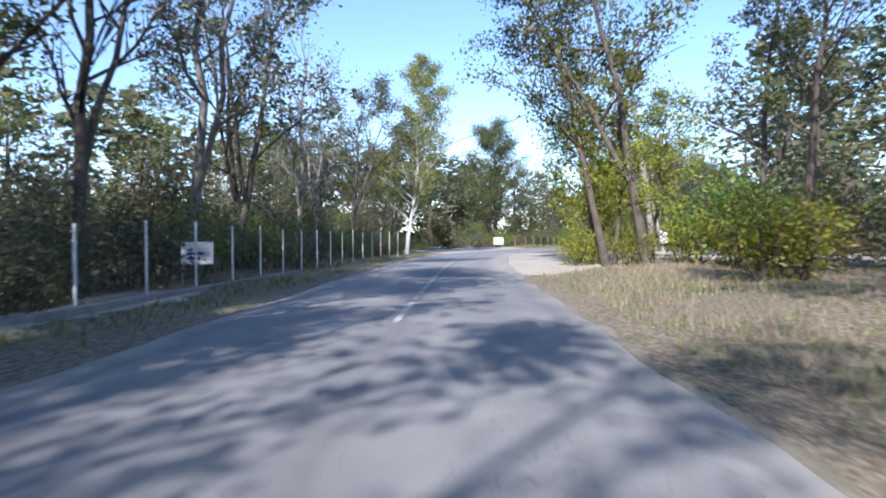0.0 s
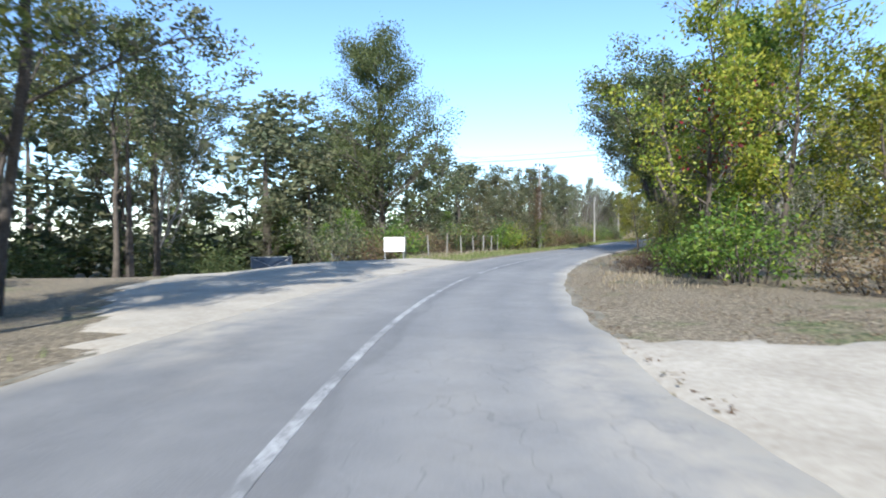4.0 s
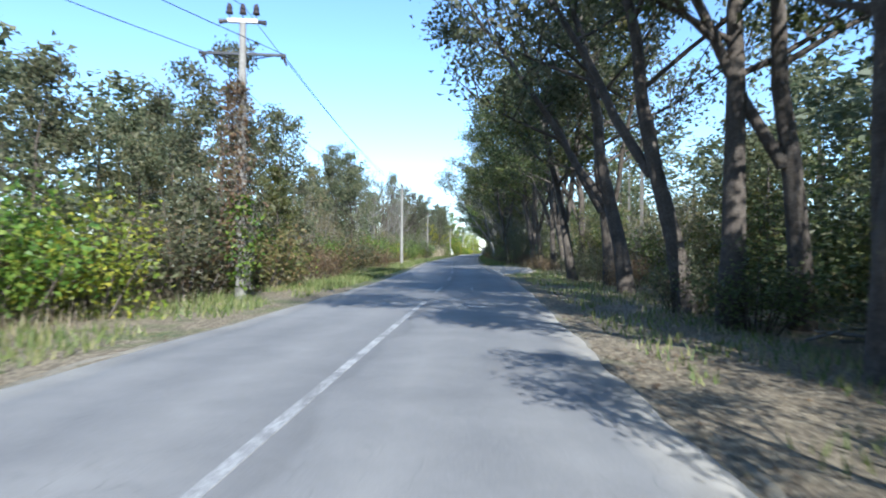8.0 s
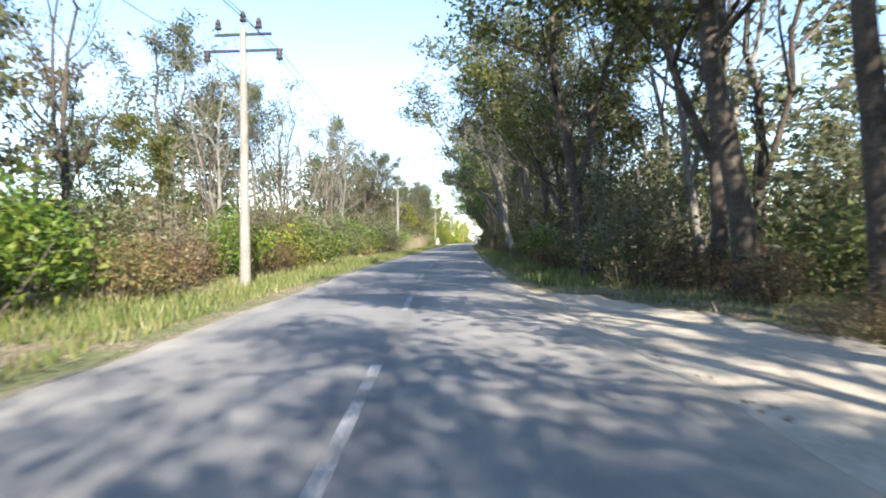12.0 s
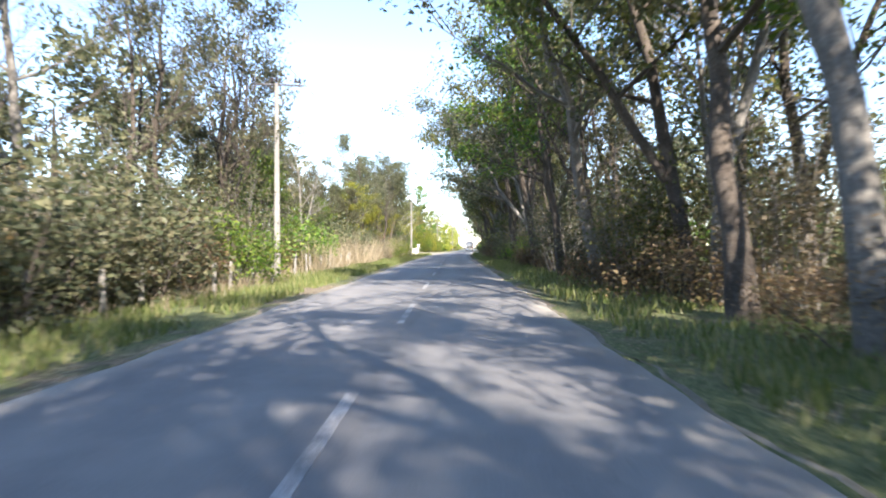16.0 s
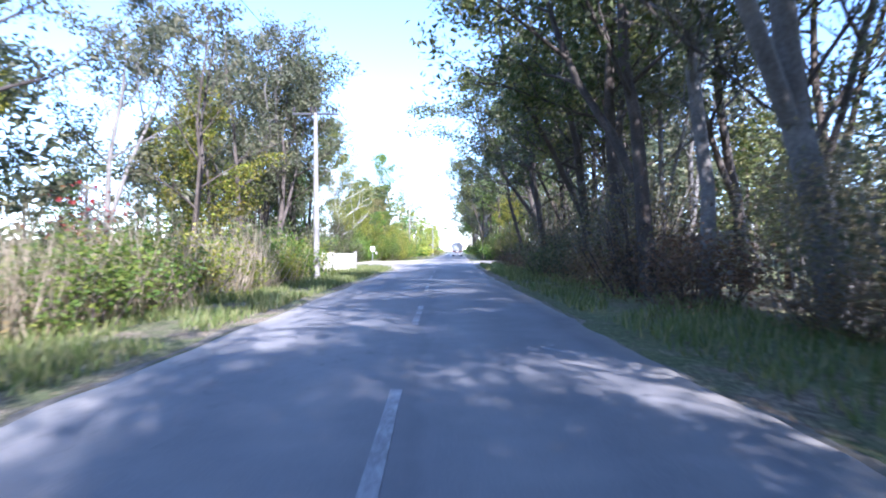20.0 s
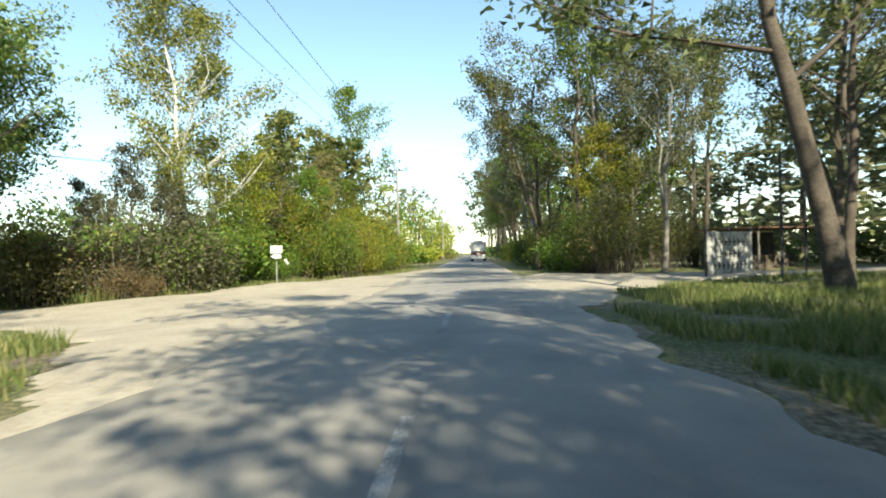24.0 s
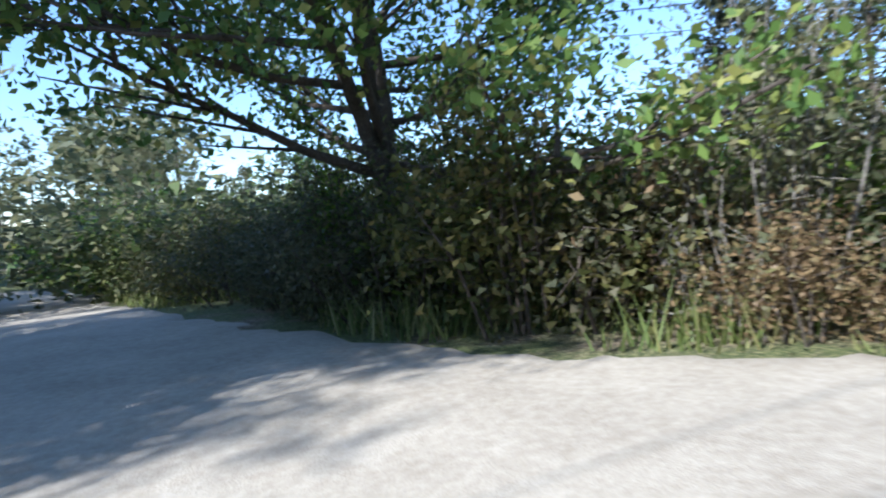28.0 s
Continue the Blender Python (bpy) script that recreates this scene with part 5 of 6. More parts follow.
def creeper(x, y, z0, z1, count, mat, seed, text="dry tangled climber hanging on the power pole", loose=1.0):
    """Leaves and stalks of a climber hanging on a pole."""
    rng = np.random.default_rng(seed)
    z = z0 + (z1 - z0) * rng.random(count) ** 0.8
    a = rng.uniform(0, 6.28, count)
    r = 0.14 + np.abs(rng.normal(0, 0.28 * loose, count)) * (0.4 + 0.8 * np.sin(np.pi * (z - z0) / (z1 - z0)))
    ob = thing("climbing_vine", pose(x, y, height(x, y)), text, "vine")
    verts, faces, rnd = [], [], random.Random(seed)
    for k in range(12):
        pts = [Vector((rnd.uniform(-0.25, 0.25), rnd.uniform(-0.25, 0.25), z0 + (z1 - z0) * i / 6 * rnd.uniform(0.9, 1.05))) for i in range(7)]
        tube(verts, faces, pts, [0.012] * 7, 3)
    part("vine_stalk", mesh_from("vine_stalk", verts, faces, BARK_PALE), None, ob)
    part("foliage", quads_mesh("foliage", leaf_quads(rng, np.stack([r * np.cos(a) - 0.15, r * np.sin(a), z], 1), 0.07, 0.045), mat), None, ob)


creeper(-6.9, 105.2, 1.0, 6.6, 1500, LEAF_DRY, 3)
creeper(-6.7, 105.3, 0.3, 3.2, 900, LEAF_GREEN, 4)
creeper(19.0, 30.6, 2.2, 6.4, 420, LEAF_RED, 5, "red autumn creeper climbing through a tree", 3.5)
creeper(7.9, 63.6, 3.2, 6.6, 420, LEAF_RED, 6, "red autumn creeper climbing through a tree", 3.5)
creeper(-8.4, 269.6, 1.8, 3.4, 110, LEAF_RED, 8, "red autumn creeper climbing through a bush", 2.0)
creeper(-11.9, 324.9, 0.2, 2.2, 500, LEAF_DRY, 7, "dry brown climber hanging over dead stems", 2.5)


def brush_pile(x, y, seed, count, reach, thick, text):
    """Cut branches thrown across one another."""
    rnd = random.Random(seed)
    ob = thing("brush_pile", pose(x, y, height(x, y)), text, "brush pile")
    for k in range(count):
        a, z = rnd.uniform(0, 6.28), rnd.uniform(0.04, 0.4)
        mid = Vector((rnd.uniform(-0.5, 0.5) * reach, rnd.uniform(-0.5, 0.5) * reach, z))
        along = Vector((math.cos(a), math.sin(a), rnd.uniform(-0.1, 0.25))) * reach * rnd.uniform(0.4, 0.8)
        pts = [mid - along, mid - along * 0.3 + Vector((0, 0, rnd.uniform(-0.05, 0.12))), mid + along * 0.4, mid + along]
        for p in pts:
            p.z = max(p.z, 0.03)
        r = thick * rnd.uniform(0.5, 1.2)
        verts, faces = [], []
        tube(verts, faces, pts, [r, r * 0.9, r * 0.7, r * 0.3], 6)
        for f in range(3):
            q = pts[1].lerp(pts[3], rnd.random())
            e = q + Vector((rnd.uniform(-1, 1), rnd.uniform(-1, 1), rnd.uniform(0.0, 0.8))) * reach * 0.3
            tube(verts, faces, [q, e], [r * 0.4, r * 0.15], 4)
        part("branch", mesh_from("branch", verts, faces, BARK_PALE if k % 3 else BARK, True), None, ob)


brush_pile(7.4, 97.9, 1, 9, 1.5, 0.045, "pile of cut dead branches at the wood's edge")
brush_pile(10.2, 104.0, 2, 7, 1.4, 0.04, "pile of cut dead branches at the wood's edge")
brush_pile(-12.4, 325.0, 3, 5, 1.1, 0.028, "broken dead branch caught in the brambles")


def transformer_pole(x, y):
    ob = thing("transformer_pole", pose(x, y, height(x, y) - 0.1, 0, -8, 29), "tall leaning concrete pole carrying a grey transformer", "transformer pole")
    part("pole_shaft", cyl_bm((0, 0, 0), (0, 0, 12.4), 0.25, 0.14, 14), CONCRETE, ob)
    part("stay_leg", cyl_bm((0.75, 0.1, 0), (0.12, 0.02, 7.4), 0.16, 0.1, 12), CONCRETE, ob, "slanting concrete stay leg")
    part("tank", box_bm((-1.3, -0.4, 5.2), (-0.4, 0.4, 6.2), 0.06), TANK_GREY, ob, "blue-grey transformer tank")
    for k in range(6):
        part("cooling_fin", box_bm((-1.25 + 0.15 * k, -0.46, 5.3), (-1.21 + 0.15 * k, -0.395, 6.05)), TANK_GREY, ob)
    for dx in (-1.1, -0.85, -0.6):
        part("insulator", insulator_bm(dx, 6.2), PORCELAIN, ob, "dark brown insulator")
    part("platform", box_bm((-1.4, -0.45, 5.08), (0.3, 0.45, 5.2), 0.01), DARK_METAL, ob)
    part("platform_brace", cyl_bm((-1.3, 0, 5.1), (-0.15, 0, 4.3), 0.035, sides=8), DARK_METAL, ob)
    for z in (7.7, 8.0, 8.3, 8.6, 9.5, 9.8, 10.1):
        part("fuse_rung", box_bm((-0.95, -0.03, z), (-0.1, 0.03, z + 0.07), 0.01), DARK_METAL, ob)
        part("insulator", cyl_bm((-1.0, 0, z - 0.02), (-0.72, 0, z + 0.1), 0.05, 0.05, 8), PORCELAIN, ob, "dark brown insulator")
    for dx in (-0.95, -0.5):
        part("fuse_rail", cyl_bm((dx, 0, 7.6), (dx, 0, 10.2), 0.02, sides=8), DARK_METAL, ob)
    for z in (10.9, 11.6):
        part("cross_arm", box_bm((-1.1, -0.05, z), (0.9, 0.05, z + 0.1), 0.01), DARK_METAL, ob, "dark steel cross-arm")
        for dx in (-1.0, -0.5, 0.75):
            part("insulator", insulator_bm(dx, z + 0.1), PORCELAIN, ob, "dark brown insulator")
    for k in range(3):
        verts, faces = [], []
        tube(verts, faces, [Vector((0.2, -0.16, 7.8)), Vector((0.34 + 0.07 * k, -0.22, 7.2)), Vector((0.36 + 0.08 * k, -0.22, 6.0)), Vector((0.28, -0.24, 5.2 - 0.2 * k))], [0.022] * 4, 6)
        part("cable_loop", mesh_from("cable_loop", verts, faces, LEAD, True), None, ob, "black cable hanging down the pole")
    part("switch_box", box_bm((0.5, -0.5, 0.75), (1.05, -0.2, 1.7), 0.02), WHITE_PAINT, ob, "white metal switch box")
    part("warning_plate", box_bm((0.6, -0.512, 0.8), (0.85, -0.5005, 0.92)), RED_LENS, ob, "small red plate")


TANK_GREY = plain("blue_grey_tank", (0.11, 0.13, 0.16), 0.5, 0.2)
RED_LENS = plain("red_lens", (0.45, 0.01, 0.01), 0.2, 0.0, 0.5, 0.05)
GREY_STEEL = plain("grey_steel", (0.25, 0.26, 0.27), 0.5, 0.3)
transformer_pole(17.6, 49.6)

# ---- fences, gates, signs ----
GALV = plain("galvanised_steel", (0.5, 0.5, 0.5), 0.45, 0.5)


def fence(points, tall, thick, text, post_mat, strands, round_post=True, net=False, leaning=0.0, seed=1):
    """Posts at the points, joined by wires, with a wire net where the place has one."""
    rnd = random.Random(seed)
    ob = thing("fence", pose(*points[0], 0), text, "fence")
    base = Vector((*points[0], 0))
    tops = []
    for x, y in points:
        foot = Vector((x, y, height(x, y) - 0.15)) - base
        top = foot + Vector((rnd.uniform(-1, 1) * leaning, rnd.uniform(-1, 1) * leaning, tall + 0.15 + rnd.uniform(-0.08, 0.08)))
        if round_post:
            part("post", cyl_bm(foot, top, thick, thick, 10), post_mat, ob)
        else:
            bm = cyl_bm(foot, top, thick * 1.35, thick * 1.1, 4)
            part("post", bm, post_mat, ob)
        tops.append((foot, top))
    for k in range(strands):
        f = (k + 0.6) / strands
        verts, faces = [], []
        for (fa, ta), (fb, tb) in zip(tops, tops[1:]):
            a, b = fa.lerp(ta, 0.08 + 0.9 * f), fb.lerp(tb, 0.08 + 0.9 * f)
            tube(verts, faces, [a, a.lerp(b, 0.5) - Vector((0, 0, 0.02)), b], [0.004] * 3, 3)
        part("wire_strand", mesh_from("wire_strand", verts, faces, DARK_METAL), None, ob)
    if net:
        verts, faces = [], []
        for (fa, ta), (fb, tb) in zip(tops, tops[1:]):
            n = max(4, int((fb - fa).length / 0.16))
            for i in range(-n, n):
                for sign in (0, 1):
                    u0, u1 = i / n, i / n + 0.9
                    if u1 < 0 or u0 > 1:
                        continue
                    c0, c1 = max(u0, 0), min(u1, 1)
                    h0, h1 = (c0 - u0) / 0.9, (c1 - u0) / 0.9
                    if sign:
                        h0, h1 = 1 - h0, 1 - h1
                    a = fa.lerp(fb, c0).lerp(ta.lerp(tb, c0), 0.08 + 0.9 * h0)
                    b = fa.lerp(fb, c1).lerp(ta.lerp(tb, c1), 0.08 + 0.9 * h1)
                    tube(verts, faces, [a, b], [0.0035] * 2, 3)
        part("wire_net", mesh_from("wire_net", verts, faces, DARK_METAL), None, ob, "rusty wire netting")
    return ob


fence([tuple(beside(y, -6.5)[:2]) for y in np.arange(9.5, 47, 2.3)], 1.9, 0.035, "wire fence with pale steel posts before dark trees", WHITE_PAINT, 5, net=True, seed=2)
fence([tuple(beside(y, -7.2)[:2]) for y in np.arange(-13, 5, 2.6)], 1.9, 0.035, "wire fence with pale steel posts beside gravel", WHITE_PAINT, 4, seed=3)
fence([(-10.9, 80.2), (-10.2, 82.6), (-9.7, 85.0), (-9.4, 87.4), (-9.2, 89.9), (-9.1, 92.3), (-9.1, 94.8), (-9.2, 97.2)], 1.6, 0.045, "rusty wire net fence with pale posts", CONCRETE, 3, False, True, 0.05, 4)
fence([tuple(beside(y, -7.1 + 0.15 * math.sin(y))[:2]) for y in np.arange(192, 240, 2.15)], 1.15, 0.055, "low wire fence with leaning white concrete posts", CONCRETE, 3, False, False, 0.08, 5)


def concrete_kerb():
    bm = box_bm((-9.5, -0.12, -0.2), (9.5, 0.12, 0.16), 0.03)
    ob = new("low_wall")
    ob.matrix_world = pose(15.2, 9.4, height(15.2, 9.4), 0, 0, 117)
    tagged(ob, "low crumbling concrete wall beneath the fence", "low wall")
    part("wall_body", bm, CONCRETE, ob)


concrete_kerb()


def board_sign(x, y, turn, w, h, z, name, text, legs, mat, lettering=0):
    """A sheet on legs; unreadable writing is a row of bars."""
    ob = thing(name, pose(x, y, height(x, y), 0, 0, turn), text, "sign")
    part("board", box_bm((-w / 2, -0.02, z), (w / 2, 0.02, z + h), 0.008), mat, ob)
    for dx in legs:
        part("leg", cyl_bm((dx, 0.045, -0.2), (dx, 0.045, z + h * 0.95), 0.03, sides=10), GALV, ob, "grey steel leg")
    for k in range(lettering):
        part("text_bar", box_bm((-w * 0.32, -0.026, z + h * (0.2 + 0.22 * k)), (w * (0.1 + 0.1 * k), -0.0201, z + h * (0.32 + 0.22 * k))), SIGN_BLUE, ob, "blue bar of writing")
    return ob


SIGN_WHITE = plain("sign_white", (0.82, 0.82, 0.8), 0.4, grime=0.08)
SIGN_BLUE = plain("sign_blue", (0.02, 0.06, 0.3), 0.4, grime=0.15)
board_sign(-11.2, 79.0, 22, 1.36, 0.95, 0.55, "notice_board", "blank white notice board on two steel legs", (-0.62, 0.62), SIGN_WHITE)
board_sign(12.95, 11.72, 35, 0.95, 0.68, 0.66, "fence_sign", "white sign board hung on the fence with blue writing", (-0.48,), SIGN_WHITE, 2)
post_sign = board_sign(-6.19, 331.49, 14, 0.56, 0.36, 1.5, "direction_sign", "small white sign on a post above grass", (0.0,), SIGN_WHITE)
part("arrow_board", prism_bm([(-0.28, 1.34), (-0.1, 1.24), (0.22, 1.24), (0.22, 1.44), (-0.1, 1.44)], -0.02, 0.02), SIGN_WHITE, post_sign, "white arrow-shaped board")
# A litter-like bag right of the sign, simplified to a tilted cylinder.
part("litter_bag", cyl_bm((0.42, -0.05, 1.15), (0.54, 0.1, 0.95), 0.07, 0.07, 12), WHITE_PAINT, post_sign, "white litter-like bag shaped as a tilted cylinder")
ob = thing("blue_sign_post", pose(11.2, 358.0, height(11.2, 358), 0, 0, 8), "wooden pole with a small blue and white sign", "sign")
part("pole_shaft", cyl_bm((0, 0, -0.2), (0.05, 0, 8.2), 0.12, 0.08, 10), BARK_PALE, ob)
part("board", box_bm((-0.42, -0.18, 3.8), (0.42, -0.13, 4.65), 0.02), SIGN_BLUE, ob, "blue sign board")
part("text_bar", box_bm((-0.32, -0.187, 4.3), (0.32, -0.1805, 4.52)), SIGN_WHITE, ob, "white bar of writing")
part("text_bar", box_bm((-0.3, -0.187, 4.0), (0.25, -0.1805, 4.12)), SIGN_WHITE, ob, "white bar of writing")

GATE_BLUE = plain("gate_blue_grey", (0.06, 0.09, 0.14), 0.5, grime=0.3)


def gate_leaf(x, y, turn, w, text):
    ob = thing("yard_gate", pose(x, y, height(x, y), 0, 0, turn), text, "gate")
    part("sheet", box_bm((0.05, -0.015, 0.12), (w - 0.05, 0.015, 1.85)), GATE_BLUE, ob, "blue-grey sheet metal")
    for a, b in (((0, 0, 0.05), (0, 0, 2.0)), ((w, 0, 0.05), (w, 0, 2.0)), ((0, 0, 0.1), (w, 0, 0.1)), ((0, 0, 1.9), (w, 0, 1.9))):
        part("frame_bar", cyl_bm(a, b, 0.04, sides=8), GALV, ob)
    for a, b in (((0.05, -0.04, 0.15), (w - 0.05, -0.04, 1.85)), ((0.05, -0.04, 1.85), (w - 0.05, -0.04, 0.15))):
        part("brace", cyl_bm(a, b, 0.025, sides=8), GALV, ob, "pale crossed brace")


gate_leaf(-29.5, 87.4, 30, 3.6, "open blue-grey metal yard gate with pale cross braces")
gate_leaf(-22.0, 88.9, 18, 1.5, "open blue-grey metal gate leaf swung back")

# White boundary wall before the side road: rendered slabs between piers.
wall = thing("boundary_wall", pose(-8.0, 297.4, height(-8.0, 297.4), 0, 0, 35), "low weathered whitish concrete wall in the grass", "wall")
for k in range(2):
    part("wall_slab", box_bm((0.1 + 1.85 * k, -0.07, -0.2), (1.85 + 1.85 * k, 0.07, 1.36 - 0.06 * k), 0.02), PALE_CONCRETE, wall, "stained whitish slab")
for k in range(3):
    part("pier", box_bm((-0.1 + 1.85 * k, -0.12, -0.2), (0.1 + 1.85 * k, 0.12, 1.45), 0.025), CONCRETE, wall)

# Yard behind the trees: painted gate boards, a rusty shed and a dark sheet fence.
RUST = rough_material("rusty_sheet", [(0.3, (0.06, 0.03, 0.02)), (0.5, (0.13, 0.07, 0.045)), (0.7, (0.22, 0.14, 0.1))], 8, 1.2, 0.7, 0.3, own=True)
GREEN_SHEET = plain("dark_green_sheet", (0.03, 0.05, 0.045), 0.5, 0.2, grime=0.4)
INK = plain("black_lettering", (0.02, 0.02, 0.02), 0.6, grime=0.1)
OLD_WHITE = plain("weathered_white_sheet", (0.5, 0.5, 0.47), 0.6, grime=0.55)
gate = thing("painted_gate", pose(15.2, 331.4, height(14.9, 331.4), 0, 0, 33), "white-painted sheet gate with rows of dark hand-painted letters", "gate")
for k in range(6):
    part("panel", box_bm((0.05 + 0.68 * k, -0.02, 0.15), (0.7 + 0.68 * k, 0.02, 2.3), 0.006), OLD_WHITE, gate, "white-painted metal sheet")
for dx in (0.0, 2.05, 4.15):
    part("gate_post", cyl_bm((dx, 0.06, -0.2), (dx, 0.06, 2.6), 0.05, sides=10), DARK_METAL, gate)
for k, n in enumerate((7, 5, 8)):
    for i in range(n):
        x0 = 0.55 + (8 - n) * 0.2 + i * 0.4
        part("text_bar", box_bm((x0, -0.027, 1.95 - 0.6 * k - 0.38), (x0 + 0.1, -0.0205, 1.95 - 0.6 * k)), INK, gate, "dark painted stroke")
        part("text_bar", box_bm((x0 + 0.1, -0.027, 1.95 - 0.6 * k - 0.22), (x0 + 0.26, -0.0205, 1.95 - 0.6 * k - 0.14)), INK, gate, "dark painted stroke")
portal = thing("portal_frame", pose(17.0, 327.9, height(17, 327.9), 0, 0, 38), "tall dark steel portal frame beside the yard gate", "portal frame")
for dx in (0.0, 2.6):
    part("upright", cyl_bm((dx, 0, -0.2), (dx, 0, 5.6), 0.07, 0.06, 10), DARK_METAL, portal)
for z in (3.6, 4.5):
    part("crossbar", cyl_bm((0, 0, z), (2.6, 0, z + 0.1), 0.04, sides=8), DARK_METAL, portal)
shed = thing("shed", pose(24, 341, height(24, 341), 0, 0, 28), "open brown wooden shed with a rusty sheet roof", "shed")
part("back_wall", box_bm((-3.6, 2.4, -0.1), (3.6, 2.52, 2.5)), RUST, shed)
for k in range(16):
    part("wall_plank", box_bm((-3.6 + 0.45 * k, 2.34, 0.0), (-3.2 + 0.45 * k, 2.395, 2.45)), BARK, shed)
part("roof", prism_bm([(-4.0, 2.62), (4.0, 2.62), (4.0, 2.72), (-4.0, 2.72)], -1.6, 3.0, 0.01), RUST, shed, "rusty corrugated roof")
for dx in (-3.6, -1.2, 1.2, 3.6):
    part("roof_post", cyl_bm((dx, -1.3, -0.2), (dx, -1.3, 2.64), 0.08, 0.07, 8), BARK_PALE, shed)
part("counter", box_bm((-3.0, 0.5, 0.0), (3.0, 1.2, 0.9), 0.02), BARK, shed)
for k, (x, y, turn) in enumerate([(11.6 + 0.62 * i, 276 + 2.5 * i, 76) for i in range(15)]):
    panel = thing("sheet_fence_panel", pose(x, y, height(x, y), 0, 0, turn), "dark weathered sheet metal fence panel behind trees", "fence panel", "sheet fence panels")
    part("sheet", box_bm((0.04, -0.02, 0.1), (2.5, 0.02, 2.15)), GREEN_SHEET if k % 3 else GREY_STEEL, panel)
    for i in range(8):
        part("rib", box_bm((0.12 + 0.31 * i, -0.05, 0.1), (0.2 + 0.31 * i, -0.0205, 2.15)), GREEN_SHEET, panel)
    part("post", cyl_bm((0, 0, -0.2), (0, 0, 2.3), 0.045, sides=8), DARK_METAL, panel)
hut = thing("yard_hut", pose(20.5, 297, height(20.5, 297), 0, 0, 78), "low yard hut with a pale flat roof behind the fence", "hut")
part("hut_wall", box_bm((-4, -2, -0.1), (4, 2, 2.5)), RUST, hut)
part("roof", box_bm((-4.4, -2.4, 2.5), (4.4, 2.4, 2.68), 0.02), CONCRETE, hut, "pale flat roof")
for dx in (-2.4, 1.6):
    part("window", box_bm((dx, 2.0, 1.0), (dx + 1.1, 2.03, 1.9)), DARK_METAL, hut, "dark window")

# ---- vehicles ----
TYRE = plain("tyre_rubber", (0.02, 0.02, 0.021), 0.85)
RIM = plain("alloy_rim", (0.55, 0.56, 0.57), 0.3, 0.8)
BLUE = plain("dark_blue_car_paint", (0.008, 0.022, 0.17), 0.3, 0.0, 0.5, 0.1)
DARK_GLASS = plain("dark_car_glass", (0.01, 0.012, 0.016), 0.05, 0.0, 0.5, 0.0)
ORANGE_PAINT = plain("orange_marking", (0.6, 0.2, 0.05), 0.5)
TRUCK_WHITE = rough_material("dusty_white_steel", [(0.3, (0.42, 0.4, 0.36)), (0.5, (0.64, 0.62, 0.58)), (0.7, (0.76, 0.75, 0.71))], 6, 0.8, 0.55, own=True)
CHECKER = plain("checker_plate", (0.6, 0.59, 0.56), 0.4, 0.5)
RUBBER_MAT = plain("black_chassis", (0.03, 0.03, 0.032), 0.7)


def wheel(parent, x, y, r, w, rim):
    """A tyre with rounded shoulders and a spoked rim as its part; the axle lies along x."""
    bm = bmesh.new()
    rings = [(-w / 2, r * 0.62), (-w / 2, r * 0.93), (-w * 0.38, r), (w * 0.38, r), (w / 2, r * 0.93), (w / 2, r * 0.62)]
    loops = [[bm.verts.new((x + dx, y + q * math.cos(a), r + q * math.sin(a))) for a in np.linspace(0, 2 * math.pi, 25)[:-1]] for dx, q in rings]
    for la, lb in zip(loops, loops[1:]):
        for i in range(24):
            bm.faces.new((la[i], la[(i + 1) % 24], lb[(i + 1) % 24], lb[i]))
    tyre = part("wheel", bm, TYRE, parent, "black tyre")
    out = 1 if x > 0 else -1
    disc = cyl_bm((x - out * w * 0.2, y, r), (x + out * w * 0.32, y, r), r * 0.63, sides=24)
    part("rim", disc, rim, tyre)
    for k in range(7):
        a = k * 2 * math.pi / 7
        part("spoke", cyl_bm((x + out * w * 0.36, y + 0.1 * r * math.cos(a), r + 0.1 * r * math.sin(a)), (x + out * w * 0.33, y + 0.6 * r * math.cos(a), r + 0.6 * r * math.sin(a)), 0.06 * r, 0.045 * r, 6), rim, tyre)


def loft_bm(sections, cap=True):
    """Skin over sections, each a list of (x, y, z) with the same count."""
    bm = bmesh.new()
    rows = [[bm.verts.new(p) for p in sec] for sec in sections]
    n = len(rows[0])
    for ra, rb in zip(rows, rows[1:]):
        for i in range(n):
            bm.faces.new((ra[i], ra[(i + 1) % n], rb[(i + 1) % n], rb[i]))
    if cap:
        bm.faces.new(rows[0][::-1]), bm.faces.new(rows[-1])
    bmesh.ops.recalc_face_normals(bm, faces=bm.faces)
    for f in bm.faces:
        f.smooth = True
    return bm


